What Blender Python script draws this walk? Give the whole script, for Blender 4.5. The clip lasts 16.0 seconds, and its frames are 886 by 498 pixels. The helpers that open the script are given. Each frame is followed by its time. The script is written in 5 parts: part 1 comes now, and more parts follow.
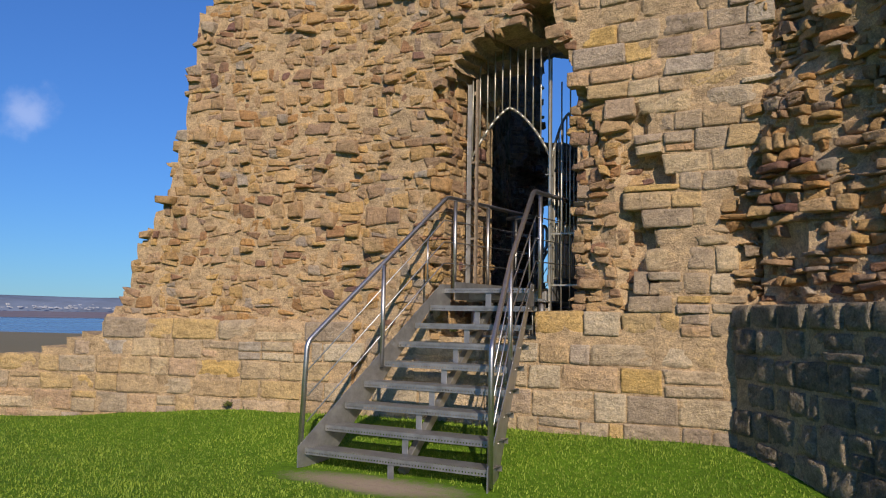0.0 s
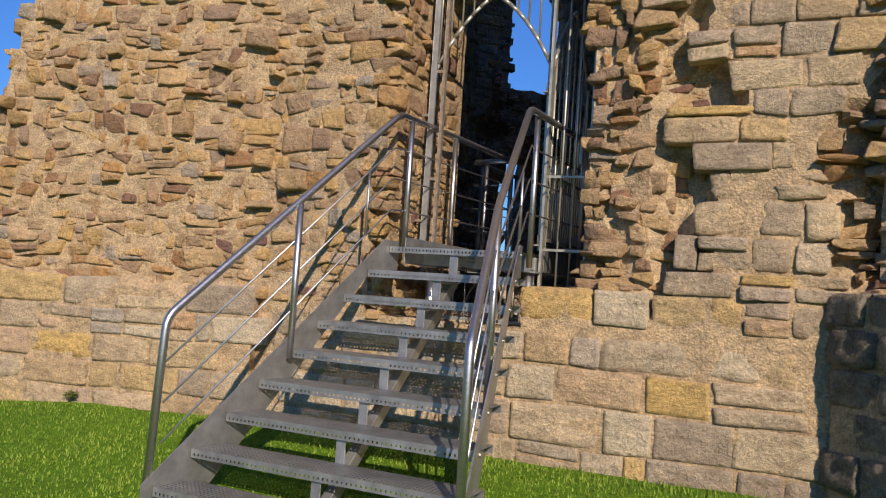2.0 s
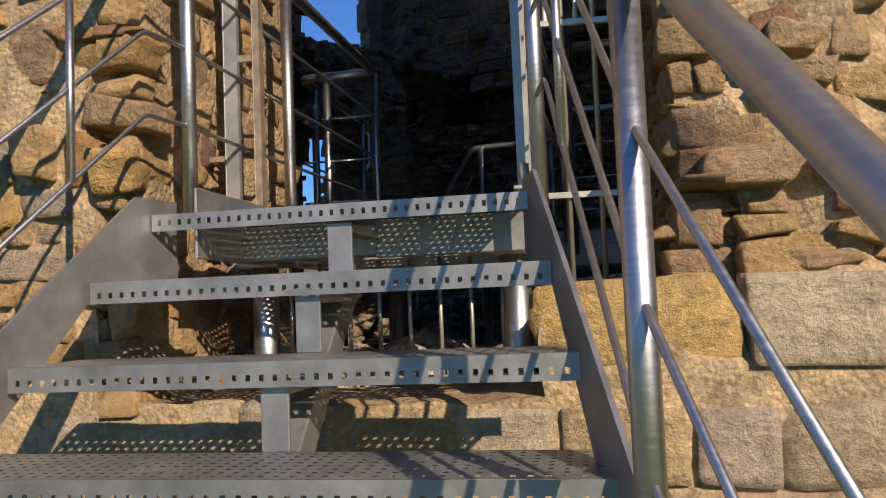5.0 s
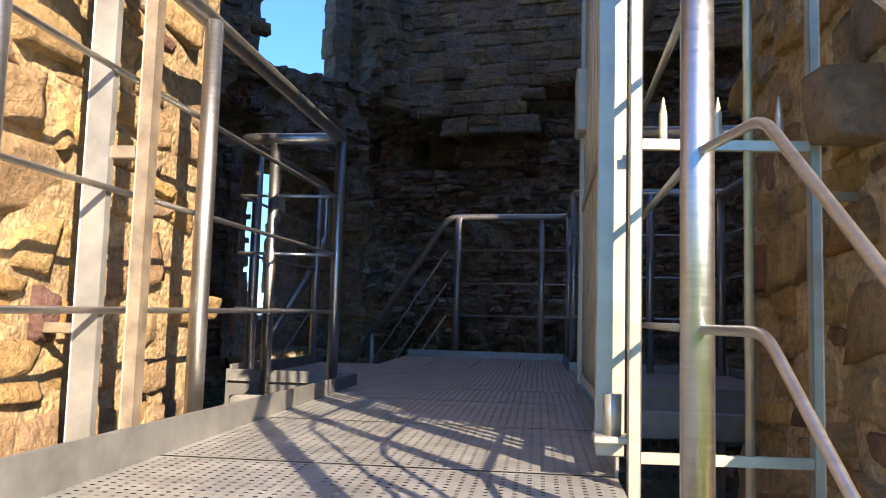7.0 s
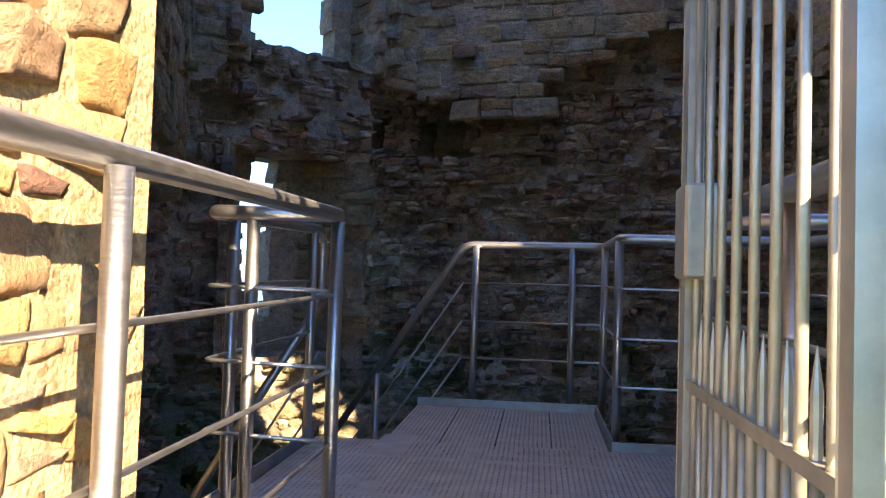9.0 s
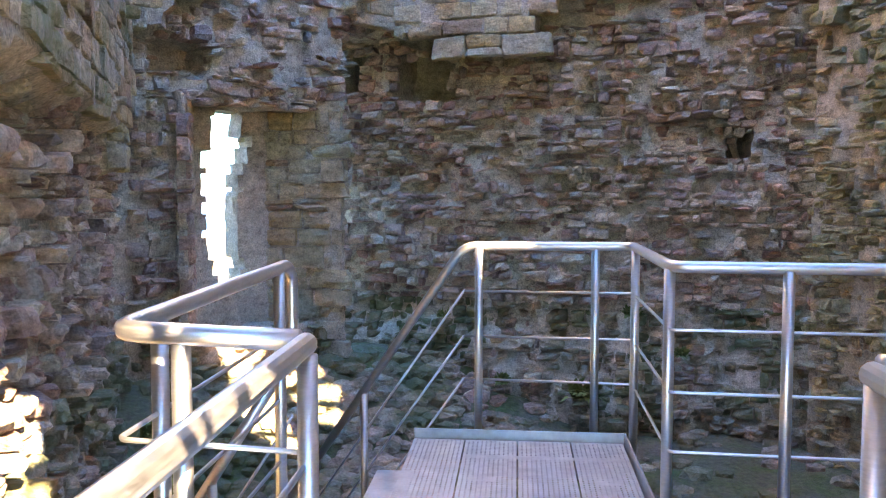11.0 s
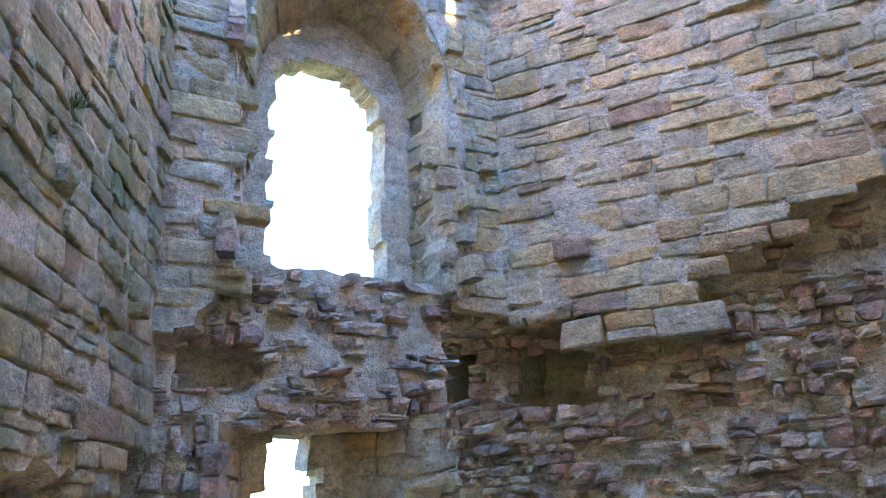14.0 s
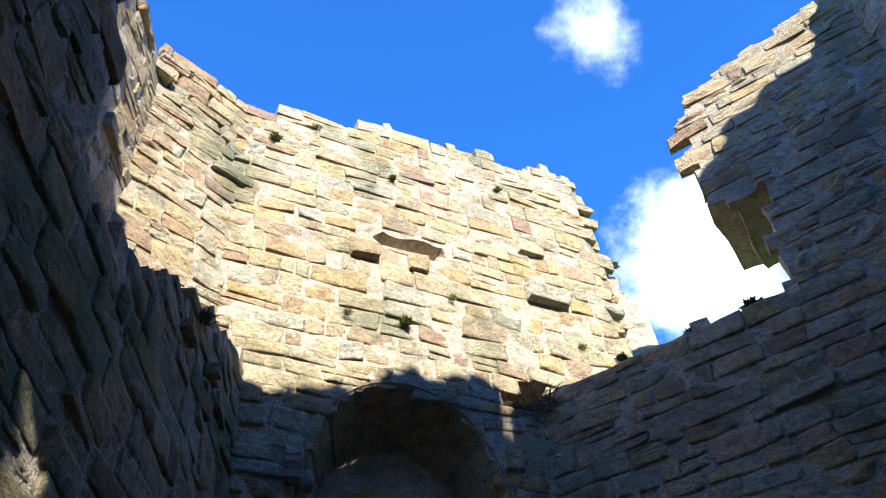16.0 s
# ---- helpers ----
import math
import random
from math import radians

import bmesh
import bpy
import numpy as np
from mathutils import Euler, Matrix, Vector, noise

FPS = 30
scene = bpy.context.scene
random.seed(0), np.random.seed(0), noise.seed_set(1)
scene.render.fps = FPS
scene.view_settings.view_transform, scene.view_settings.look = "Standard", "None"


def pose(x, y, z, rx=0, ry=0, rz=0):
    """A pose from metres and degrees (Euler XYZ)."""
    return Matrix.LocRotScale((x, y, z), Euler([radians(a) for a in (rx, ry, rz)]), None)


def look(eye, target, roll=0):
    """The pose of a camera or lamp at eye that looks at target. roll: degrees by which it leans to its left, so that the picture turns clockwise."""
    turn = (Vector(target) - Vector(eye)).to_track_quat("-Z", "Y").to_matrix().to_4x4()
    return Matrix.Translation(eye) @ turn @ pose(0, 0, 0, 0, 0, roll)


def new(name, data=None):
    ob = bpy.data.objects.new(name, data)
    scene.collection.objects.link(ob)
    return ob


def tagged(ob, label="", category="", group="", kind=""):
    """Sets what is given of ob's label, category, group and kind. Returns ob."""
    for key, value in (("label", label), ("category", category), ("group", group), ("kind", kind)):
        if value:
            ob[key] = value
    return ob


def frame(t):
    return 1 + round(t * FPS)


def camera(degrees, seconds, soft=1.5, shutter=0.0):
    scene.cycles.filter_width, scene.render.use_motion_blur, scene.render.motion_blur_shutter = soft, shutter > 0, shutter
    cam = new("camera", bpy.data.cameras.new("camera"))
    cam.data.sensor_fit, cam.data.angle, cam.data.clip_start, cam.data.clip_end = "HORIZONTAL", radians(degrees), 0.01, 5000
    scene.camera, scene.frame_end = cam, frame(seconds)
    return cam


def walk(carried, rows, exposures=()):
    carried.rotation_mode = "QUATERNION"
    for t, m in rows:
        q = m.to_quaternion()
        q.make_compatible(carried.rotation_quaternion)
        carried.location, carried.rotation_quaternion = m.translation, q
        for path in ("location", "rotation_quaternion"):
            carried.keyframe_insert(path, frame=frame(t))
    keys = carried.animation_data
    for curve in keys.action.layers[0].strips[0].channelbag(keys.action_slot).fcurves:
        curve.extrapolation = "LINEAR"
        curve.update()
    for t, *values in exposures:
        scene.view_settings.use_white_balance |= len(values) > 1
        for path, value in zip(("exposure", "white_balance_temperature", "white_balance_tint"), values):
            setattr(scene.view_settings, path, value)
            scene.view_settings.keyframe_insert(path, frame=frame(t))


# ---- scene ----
cam = camera(56.9, 16.0, soft=1.1)
METRES, EYE, TILT, LEAN, TURN = 12.6, 1.36, 0.0, 0.0, 30.3
ROWS = [
    (0.0, 0.0, 0.0, 0.0, -0.08, 4.71, -0.94),
    (0.5, 0.0009, 0.0501, 0.0023, 0.14, 5.79, -2.15),
    (1.0, 0.0003, 0.1059, -0.0001, -3.14, 6.45, -3.78),
    (1.5, 0.0014, 0.159, -0.0015, -3.02, 4.9, -3.38),
    (2.0, -0.0039, 0.2135, 0.0, -4.6, 2.88, -3.88),
    (2.5, -0.0018, 0.2652, -0.0005, -4.81, -0.1, -4.77),
    (3.0, -0.0054, 0.3162, -0.0034, -7.37, 0.14, -3.92),
    (5.5, 0.0096, 0.5414, 0.0079, -22.4, 4.06, 1.61),
    (6.0, 0.0184, 0.5655, 0.0235, -24.18, 4.52, 0.19),
    (6.5, 0.0201, 0.5778, 0.0365, -23.74, 5.81, -0.43),
    (7.0, 0.0219, 0.5948, 0.0446, -23.74, 5.45, -1.62),
    (7.5, 0.0261, 0.6085, 0.0529, -23.06, 3.04, -1.93),
    (8.0, 0.0283, 0.6247, 0.0659, -23.09, 2.22, -1.82),
    (8.5, 0.0326, 0.6407, 0.0791, -22.96, 4.15, -2.16),
    (9.0, 0.0383, 0.6509, 0.0889, -23.57, 2.27, -1.73),
    (11.5, 0.0724, 0.7441, 0.1312, -25.18, -3.94, 0.07),
    (12.0, 0.0906, 0.775, 0.1306, -25.51, -3.07, 0.63),
    (12.5, 0.1074, 0.8095, 0.1287, -27.85, -2.85, 1.18),
    (13.0, 0.1302, 0.8391, 0.1323, -27.52, -1.52, 1.7),
    (13.5, 0.1423, 0.8687, 0.1416, -22.66, 12.61, 2.4),
    (14.0, 0.1508, 0.8897, 0.1521, -14.3, 17.61, 2.15),
    (14.5, 0.1578, 0.9008, 0.1555, -10.97, 25.05, 2.3),
    (15.0, 0.1544, 0.9063, 0.1595, -10.51, 34.27, 3.21),
    (15.5, 0.1502, 0.9061, 0.164, -9.58, 41.08, 3.95),
    (16.0, 0.1466, 0.9048, 0.1686, -8.99, 46.17, 4.51),
]
EXPOSURES = [(0.0, 0.27, 7100, 17), (0.6, 0.42, 7100, 17), (1.8, 0.48, 7000, 17), (3.2, 0.34, 7000, 17), (5.3, 0.68, 7600, 17), (6.3, 1.62, 7600, 17), (7.0, 2.08, 7900, 16), (8.0, 2.3, 8400, 16), (8.6, 2.75, 8700, 17), (9.2, 3.35, 9000, 18), (10.2, 4.8, 9300, 18),
             (11.3, 5.75, 9900, 18), (11.7, 6.1, 10100, 19), (12.4, 6.28, 10500, 18), (13.2, 6.25, 10500, 18), (13.6, 6.05, 10000, 18), (14.0, 5.6, 9500, 16), (14.5, 4.85, 8400, 13), (15.0, 3.2, 8100, 13), (15.5, 2.25, 7200, 9), (16.0, 1.85, 5900, 4)]
walk(cam, [(t, pose(0, 0, EYE, TILT, LEAN, TURN) @ pose(METRES * x, METRES * y, METRES * z, 90 + pitch, roll, yaw)) for t, x, y, z, yaw, pitch, roll in ROWS], EXPOSURES)

# ---- light: clear sky, low sun from behind the walker's right shoulder ----
SUN_WAY = Vector((-0.515, 0.717, -0.47)).normalized()
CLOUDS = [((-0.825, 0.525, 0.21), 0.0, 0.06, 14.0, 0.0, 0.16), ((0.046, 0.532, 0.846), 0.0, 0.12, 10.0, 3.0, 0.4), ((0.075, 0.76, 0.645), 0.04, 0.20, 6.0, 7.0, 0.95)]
world = bpy.data.worlds.new("sky")
scene.world = world
world.use_nodes = True
wn, wl = world.node_tree.nodes, world.node_tree.links
sky = wn.new("ShaderNodeTexSky")
sky.sky_type, sky.sun_disc = "NISHITA", False
sky.sun_elevation = math.asin(-SUN_WAY.z)
sky.sun_rotation = math.atan2(-SUN_WAY.x, -SUN_WAY.y)
sky.air_density, sky.dust_density, sky.ozone_density = 1.0, 0.0, 6.0
bg = wn["Background"]
bg.inputs[1].default_value = 0.15


def sky_mix(kind, fac, a, b):
    m = wn.new("ShaderNodeMix")
    m.data_type, m.blend_type = "RGBA", kind
    for k, v in ((0, fac), (6, a), (7, b)):
        if isinstance(v, (int, float)):
            m.inputs[k].default_value = v
        elif isinstance(v, tuple):
            m.inputs[k].default_value = (*v, 1)
        else:
            wl.new(v, m.inputs[k])
    return m.outputs[2]


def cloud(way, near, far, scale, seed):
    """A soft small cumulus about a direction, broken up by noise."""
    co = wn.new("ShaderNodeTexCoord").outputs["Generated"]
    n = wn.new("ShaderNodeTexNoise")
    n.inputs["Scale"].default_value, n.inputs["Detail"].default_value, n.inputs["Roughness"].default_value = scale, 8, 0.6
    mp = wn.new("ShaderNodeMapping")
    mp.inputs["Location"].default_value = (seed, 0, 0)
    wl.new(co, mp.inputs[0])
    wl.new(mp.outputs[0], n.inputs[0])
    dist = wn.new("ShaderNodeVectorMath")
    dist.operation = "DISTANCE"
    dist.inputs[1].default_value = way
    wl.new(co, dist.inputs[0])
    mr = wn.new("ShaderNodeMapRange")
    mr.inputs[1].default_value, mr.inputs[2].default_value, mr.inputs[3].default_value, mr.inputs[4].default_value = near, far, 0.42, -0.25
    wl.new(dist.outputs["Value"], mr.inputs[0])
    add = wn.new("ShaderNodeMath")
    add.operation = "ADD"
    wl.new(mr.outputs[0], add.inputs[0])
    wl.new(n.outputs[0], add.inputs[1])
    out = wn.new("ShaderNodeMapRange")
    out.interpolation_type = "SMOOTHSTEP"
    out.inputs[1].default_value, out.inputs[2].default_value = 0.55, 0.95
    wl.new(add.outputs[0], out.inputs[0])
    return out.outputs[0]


blue = sky_mix("MULTIPLY", 1.0, sky.outputs[0], (0.265, 0.515, 0.80))
up = wn.new("ShaderNodeSeparateXYZ")
wl.new(wn.new("ShaderNodeTexCoord").outputs["Generated"], up.inputs[0])
clear = wn.new("ShaderNodeMapRange")
clear.inputs[1].default_value, clear.inputs[2].default_value, clear.inputs[3].default_value, clear.inputs[4].default_value = 0.0, 0.65, 0.66, 1.06
wl.new(up.outputs["Z"], clear.inputs[0])
blue = sky_mix("MULTIPLY", 1.0, blue, clear.outputs[0])
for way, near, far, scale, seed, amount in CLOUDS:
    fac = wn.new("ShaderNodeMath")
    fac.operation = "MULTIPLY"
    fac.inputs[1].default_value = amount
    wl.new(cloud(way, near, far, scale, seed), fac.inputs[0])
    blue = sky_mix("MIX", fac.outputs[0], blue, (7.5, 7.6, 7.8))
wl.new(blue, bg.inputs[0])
sun = new("sun", bpy.data.lights.new("sun", "SUN"))
sun.data.energy, sun.data.angle, sun.data.color = 3.6, radians(0.5), (1.0, 0.93, 0.80)
sun.matrix_world = look(-SUN_WAY * 50, (0, 0, 0))


# ---- materials ----
def mat(name):
    m = bpy.data.materials.new(name)
    m.use_nodes = True
    nt = m.node_tree
    return m, nt, nt.nodes["Principled BSDF"]


def node(nt, kind, operation=""):
    n = nt.nodes.new("ShaderNode" + kind)
    if operation:
        n.operation = operation
    return n


def ramp(nt, stops, source):
    r = nt.nodes.new("ShaderNodeValToRGB")
    els = r.color_ramp.elements
    while len(els) < len(stops):
        els.new(0.5)
    for e, (p, c) in zip(els, stops):
        e.position, e.color = p, (*c, 1)
    nt.links.new(source, r.inputs[0])
    return r


def mix(nt, kind, fac, a, b):
    m = nt.nodes.new("ShaderNodeMix")
    m.data_type, m.blend_type = "RGBA", kind
    for k, v in ((0, fac), (6, a), (7, b)):
        if isinstance(v, (int, float)):
            m.inputs[k].default_value = v
        elif isinstance(v, tuple):
            m.inputs[k].default_value = (*v, 1)
        else:
            nt.links.new(v, m.inputs[k])
    return m.outputs[2]


def noise_tex(nt, co, scale, detail=6, rough=0.6, stretch=None):
    n = node(nt, "TexNoise")
    n.inputs["Scale"].default_value, n.inputs["Detail"].default_value, n.inputs["Roughness"].default_value = scale, detail, rough
    src = co
    if stretch:
        mp = nt.nodes.new("ShaderNodeMapping")
        mp.inputs["Scale"].default_value = stretch
        nt.links.new(co, mp.inputs[0])
        src = mp.outputs[0]
    nt.links.new(src, n.inputs[0])
    return n


def world_co(nt):
    return nt.nodes.new("ShaderNodeNewGeometry").outputs["Position"]


def stone_mat(name, stops, stain=(0.10, 0.09, 0.075), stain_amount=0.35, moss=None, moss_amount=0.0, bump=0.5, rough=0.9, pebble=0.0, grain_amount=1.0):
    """Weathered sandstone: each stone its own tint, layered grain, stains, lichen or moss in drifts."""
    m, nt, b = mat(name)
    co = world_co(nt)
    info = nt.nodes.new("ShaderNodeObjectInfo")
    geo = nt.nodes.new("ShaderNodeNewGeometry")
    add = node(nt, "Math", operation="ADD")
    nt.links.new(info.outputs["Random"], add.inputs[0])
    nt.links.new(geo.outputs["Random Per Island"], add.inputs[1])
    fr = node(nt, "Math", operation="FRACT")
    nt.links.new(add.outputs[0], fr.inputs[0])
    base = ramp(nt, stops, fr.outputs[0]).outputs[0]
    grain = noise_tex(nt, co, 6.0, 8, 0.7, (1, 1, 1.9))
    gr = ramp(nt, [(0.28, (0.48, 0.45, 0.42)), (0.5, (1, 1, 1)), (0.72, (1.3, 1.24, 1.14))], grain.outputs[0]).outputs[0]
    col = mix(nt, "MULTIPLY", grain_amount, base, gr)
    fine = noise_tex(nt, co, 60.0, 6, 0.7)
    fr2 = ramp(nt, [(0.32, (0.5, 0.5, 0.5)), (0.62, (1.2, 1.2, 1.2))], fine.outputs[0]).outputs[0]
    col = mix(nt, "MULTIPLY", 0.7 * grain_amount, col, fr2)
    patch = noise_tex(nt, co, 21.0, 7, 0.7)
    pr = ramp(nt, [(0.30, (0.55, 0.53, 0.5)), (0.48, (1, 1, 1)), (0.7, (1.28, 1.25, 1.2))], patch.outputs[0]).outputs[0]
    col = mix(nt, "MULTIPLY", 0.75 * grain_amount, col, pr)
    blot = noise_tex(nt, co, 1.7, 7, 0.65)
    bl = ramp(nt, [(0.5, (0, 0, 0)), (0.68, (1, 1, 1))], blot.outputs[0]).outputs[0]
    sc = node(nt, "Math", operation="MULTIPLY")
    sc.inputs[1].default_value = stain_amount
    nt.links.new(bl, sc.inputs[0])
    col = mix(nt, "MIX", sc.outputs[0], col, stain)
    if moss:
        drift = noise_tex(nt, co, 0.9, 8, 0.7)
        dm = ramp(nt, [(0.62 - moss_amount, (0, 0, 0)), (0.80 - moss_amount, (0.8, 0.8, 0.8))], drift.outputs[0]).outputs[0]
        col = mix(nt, "MIX", dm, col, moss)
    peb = node(nt, "TexVoronoi")
    peb.inputs["Scale"].default_value = 62.0
    nt.links.new(co, peb.inputs[0])
    if pebble:
        grit = ramp(nt, [(0.0, (1.25, 1.2, 1.15)), (0.55, (1, 1, 1)), (0.9, (0.62, 0.6, 0.58))], peb.outputs["Distance"]).outputs[0]
        col = mix(nt, "MULTIPLY", pebble, col, grit)
    nt.links.new(col, b.inputs["Base Color"])
    b.inputs["Roughness"].default_value = rough
    b.inputs["Specular IOR Level"].default_value = 0.2
    pit = node(nt, "TexVoronoi")
    pit.inputs["Scale"].default_value = 22.0
    nt.links.new(co, pit.inputs[0])
    h = mix(nt, "MULTIPLY", 0.5, grain.outputs[0], pit.outputs[0])
    h2 = mix(nt, "ADD", 0.5, mix(nt, "ADD", 0.6, h, patch.outputs[0]), fine.outputs[0])
    if pebble:
        h2 = mix(nt, "SUBTRACT", 0.4, h2, peb.outputs["Distance"])
    bp = node(nt, "Bump")
    bp.inputs["Strength"].default_value, bp.inputs["Distance"].default_value = bump, 0.05
    nt.links.new(h2, bp.inputs["Height"])
    nt.links.new(bp.outputs[0], b.inputs["Normal"])
    return m


def plain_mat(name, color, rough=0.6, metal=0.0, scale=12.0, contrast=0.25, bump=0.1, stretch=None):
    m, nt, b = mat(name)
    co = world_co(nt)
    n = noise_tex(nt, co, scale, 7, 0.65, stretch)
    lo, hi = tuple(c * (1 - contrast) for c in color), tuple(min(1, c * (1 + contrast)) for c in color)
    nt.links.new(ramp(nt, [(0.3, lo), (0.7, hi)], n.outputs[0]).outputs[0], b.inputs["Base Color"])
    b.inputs["Metallic"].default_value = metal
    rr = node(nt, "MapRange")
    rr.inputs[3].default_value, rr.inputs[4].default_value = max(0.05, rough - 0.12), min(1, rough + 0.12)
    nt.links.new(n.outputs[0], rr.inputs[0])
    nt.links.new(rr.outputs[0], b.inputs["Roughness"])
    bp = node(nt, "Bump")
    bp.inputs["Strength"].default_value, bp.inputs["Distance"].default_value = bump, 0.01
    nt.links.new(n.outputs[0], bp.inputs["Height"])
    nt.links.new(bp.outputs[0], b.inputs["Normal"])
    return m


def shade(c, k):
    return tuple(x * k for x in c)


GOLD = [(0.0, (0.424, 0.26, 0.114)), (0.14, (0.53, 0.35, 0.171)), (0.28, (0.466, 0.31, 0.171)), (0.4, (0.36, 0.24, 0.152)), (0.52, (0.572, 0.36, 0.142)), (0.64, (0.488, 0.33, 0.19)), (0.74, (0.318, 0.19, 0.114)), (0.82, (0.392, 0.33, 0.257)), (0.9, (0.488, 0.27, 0.104)), (1.0, (0.201, 0.11, 0.095))]
ASHLAR = [(0.0, (0.46, 0.32, 0.18)), (0.12, (0.56, 0.43, 0.27)), (0.26, (0.37, 0.29, 0.21)), (0.38, (0.49, 0.36, 0.22)), (0.5, (0.58, 0.38, 0.14)), (0.62, (0.42, 0.36, 0.29)), (0.74, (0.53, 0.33, 0.18)), (0.86, (0.55, 0.45, 0.31)), (1.0, (0.35, 0.26, 0.19))]
INNER = [(0.0, (0.512, 0.354, 0.232)), (0.2, (0.573, 0.451, 0.281)), (0.4, (0.439, 0.378, 0.268)), (0.55, (0.586, 0.427, 0.22)), (0.7, (0.488, 0.439, 0.342)), (0.85, (0.561, 0.378, 0.183)), (1.0, (0.366, 0.244, 0.183))]
CORE = [(0.0, (0.459, 0.29, 0.216)), (0.2, (0.604, 0.446, 0.324)), (0.35, (0.362, 0.268, 0.216)), (0.5, (0.507, 0.301, 0.227)), (0.65, (0.62, 0.513, 0.389)), (0.8, (0.483, 0.345, 0.238)), (0.9, (0.411, 0.245, 0.195)), (1.0, (0.29, 0.201, 0.162))]
GREY = [(0.0, (0.246, 0.211, 0.162)), (0.3, (0.404, 0.338, 0.244)), (0.55, (0.299, 0.261, 0.203)), (0.8, (0.491, 0.396, 0.276)), (1.0, (0.194, 0.169, 0.138))]
M_rubble = stone_mat("golden_rubble", GOLD, grain_amount=0.75, stain=(0.17, 0.13, 0.09), stain_amount=0.35, bump=0.85)
M_ashlar = stone_mat("tan_ashlar", ASHLAR, stain=(0.24, 0.18, 0.12), stain_amount=0.5, bump=0.78, grain_amount=0.8)
M_inner = stone_mat("inner_ashlar", INNER, stain=(0.16, 0.13, 0.10), stain_amount=0.4, moss=(0.16, 0.17, 0.10), moss_amount=0.10, bump=1.0)
M_mossy = stone_mat("mossy_ashlar", INNER, stain=(0.18, 0.17, 0.11), stain_amount=0.35, moss=(0.17, 0.20, 0.085), moss_amount=0.15, bump=1.0)
M_core = stone_mat("core_rubble", CORE, stain_amount=0.3, moss=(0.14, 0.13, 0.085), moss_amount=0.0, bump=0.9)
M_core_moss = stone_mat("mossy_core_rubble", CORE, stain=(0.10, 0.10, 0.07), stain_amount=0.4, moss=(0.10, 0.13, 0.05), moss_amount=0.24, bump=0.9)
M_grey = stone_mat("dark_blocks", GREY, stain=(0.06, 0.06, 0.05), stain_amount=0.45, bump=1.2)
M_mortar = stone_mat("sandy_mortar", [(0.0, (0.44, 0.315, 0.185)), (1.0, (0.49, 0.36, 0.22))], stain_amount=0.25, bump=0.5, pebble=0.45)
M_mortar_in = stone_mat("old_mortar", [(0.0, (0.46, 0.38, 0.29)), (1.0, (0.50, 0.41, 0.31))], stain_amount=0.3, moss=(0.09, 0.10, 0.055), moss_amount=0.05, bump=0.6, pebble=0.6)
M_steel = plain_mat("brushed_steel", (0.51, 0.50, 0.485), 0.40, 1.0, 25.0, 0.12, 0.05, (1, 1, 6))
M_galv = plain_mat("galvanised_steel", (0.47, 0.46, 0.43), 0.48, 0.7, 9.0, 0.25, 0.08)
M_stair = plain_mat("stair_steel", (0.35, 0.345, 0.33), 0.48, 0.75, 9.0, 0.25, 0.08)
M_gate = plain_mat("weathered_gate_steel", (0.45, 0.425, 0.35), 0.42, 0.6, 14.0, 0.2, 0.06)
M_rust = plain_mat("rusty_steel", (0.33, 0.26, 0.19), 0.6, 0.6, 18.0, 0.35, 0.1)


# ---- mesh tools ----
def mesh_ob(name, verts, faces, material, parent=None, label="", smooth=False):
    me = bpy.data.meshes.new(name)
    me.from_pydata([tuple(v) for v in verts], [], faces)
    if smooth:
        me.polygons.foreach_set("use_smooth", [True] * len(me.polygons))
    me.materials.append(material)
    me.update()
    ob = new(name, me)
    if parent:
        ob.parent = parent
    if label:
        tagged(ob, label)
    return ob


def part(name, bm, material, parent, label=""):
    bmesh.ops.recalc_face_normals(bm, faces=bm.faces)
    me = bpy.data.meshes.new(name)
    bm.to_mesh(me)
    bm.free()
    me.materials.append(material)
    ob = new(name, me)
    ob.parent = parent
    if label:
        tagged(ob, label)
    return ob


def thing(name, label, category, at=(0, 0, 0), group="", kind=""):
    ob = new(name)
    ob.empty_display_size = 0.2
    ob.location = at
    bpy.context.view_layer.update()
    return tagged(ob, label, category, group, kind)


def bevel_box(bm, lo, hi, bevel=0.004, m=None):
    r = bmesh.ops.create_cube(bm, size=1.0)
    lo, hi = Vector(lo), Vector(hi)
    for v in r["verts"]:
        v.co = Vector(((v.co.x + 0.5) * (hi.x - lo.x) + lo.x, (v.co.y + 0.5) * (hi.y - lo.y) + lo.y, (v.co.z + 0.5) * (hi.z - lo.z) + lo.z))
        if m:
            v.co = m @ v.co
    es = list({e for v in r["verts"] for e in v.link_edges})
    if bevel:
        bmesh.ops.bevel(bm, geom=es, offset=bevel, segments=1, affect="EDGES")


def box(name, lo, hi, material, parent, bevel=0.004, label=""):
    bm = bmesh.new()
    bevel_box(bm, lo, hi, bevel)
    return part(name, bm, material, parent, label)


def rounded(points, radius=0.06, steps=4):
    """A polyline whose corners are turned into short arcs."""
    pts = [Vector(p) for p in points]
    out = [pts[0]]
    for a, b, c in zip(pts, pts[1:], pts[2:]):
        r = min(radius, (a - b).length * 0.45, (c - b).length * 0.45)
        p, q = b + (a - b).normalized() * r, b + (c - b).normalized() * r
        for i in range(steps + 1):
            t = i / steps
            out.append(p * (1 - t) ** 2 + b * 2 * t * (1 - t) + q * t * t)
    return out + [pts[-1]]


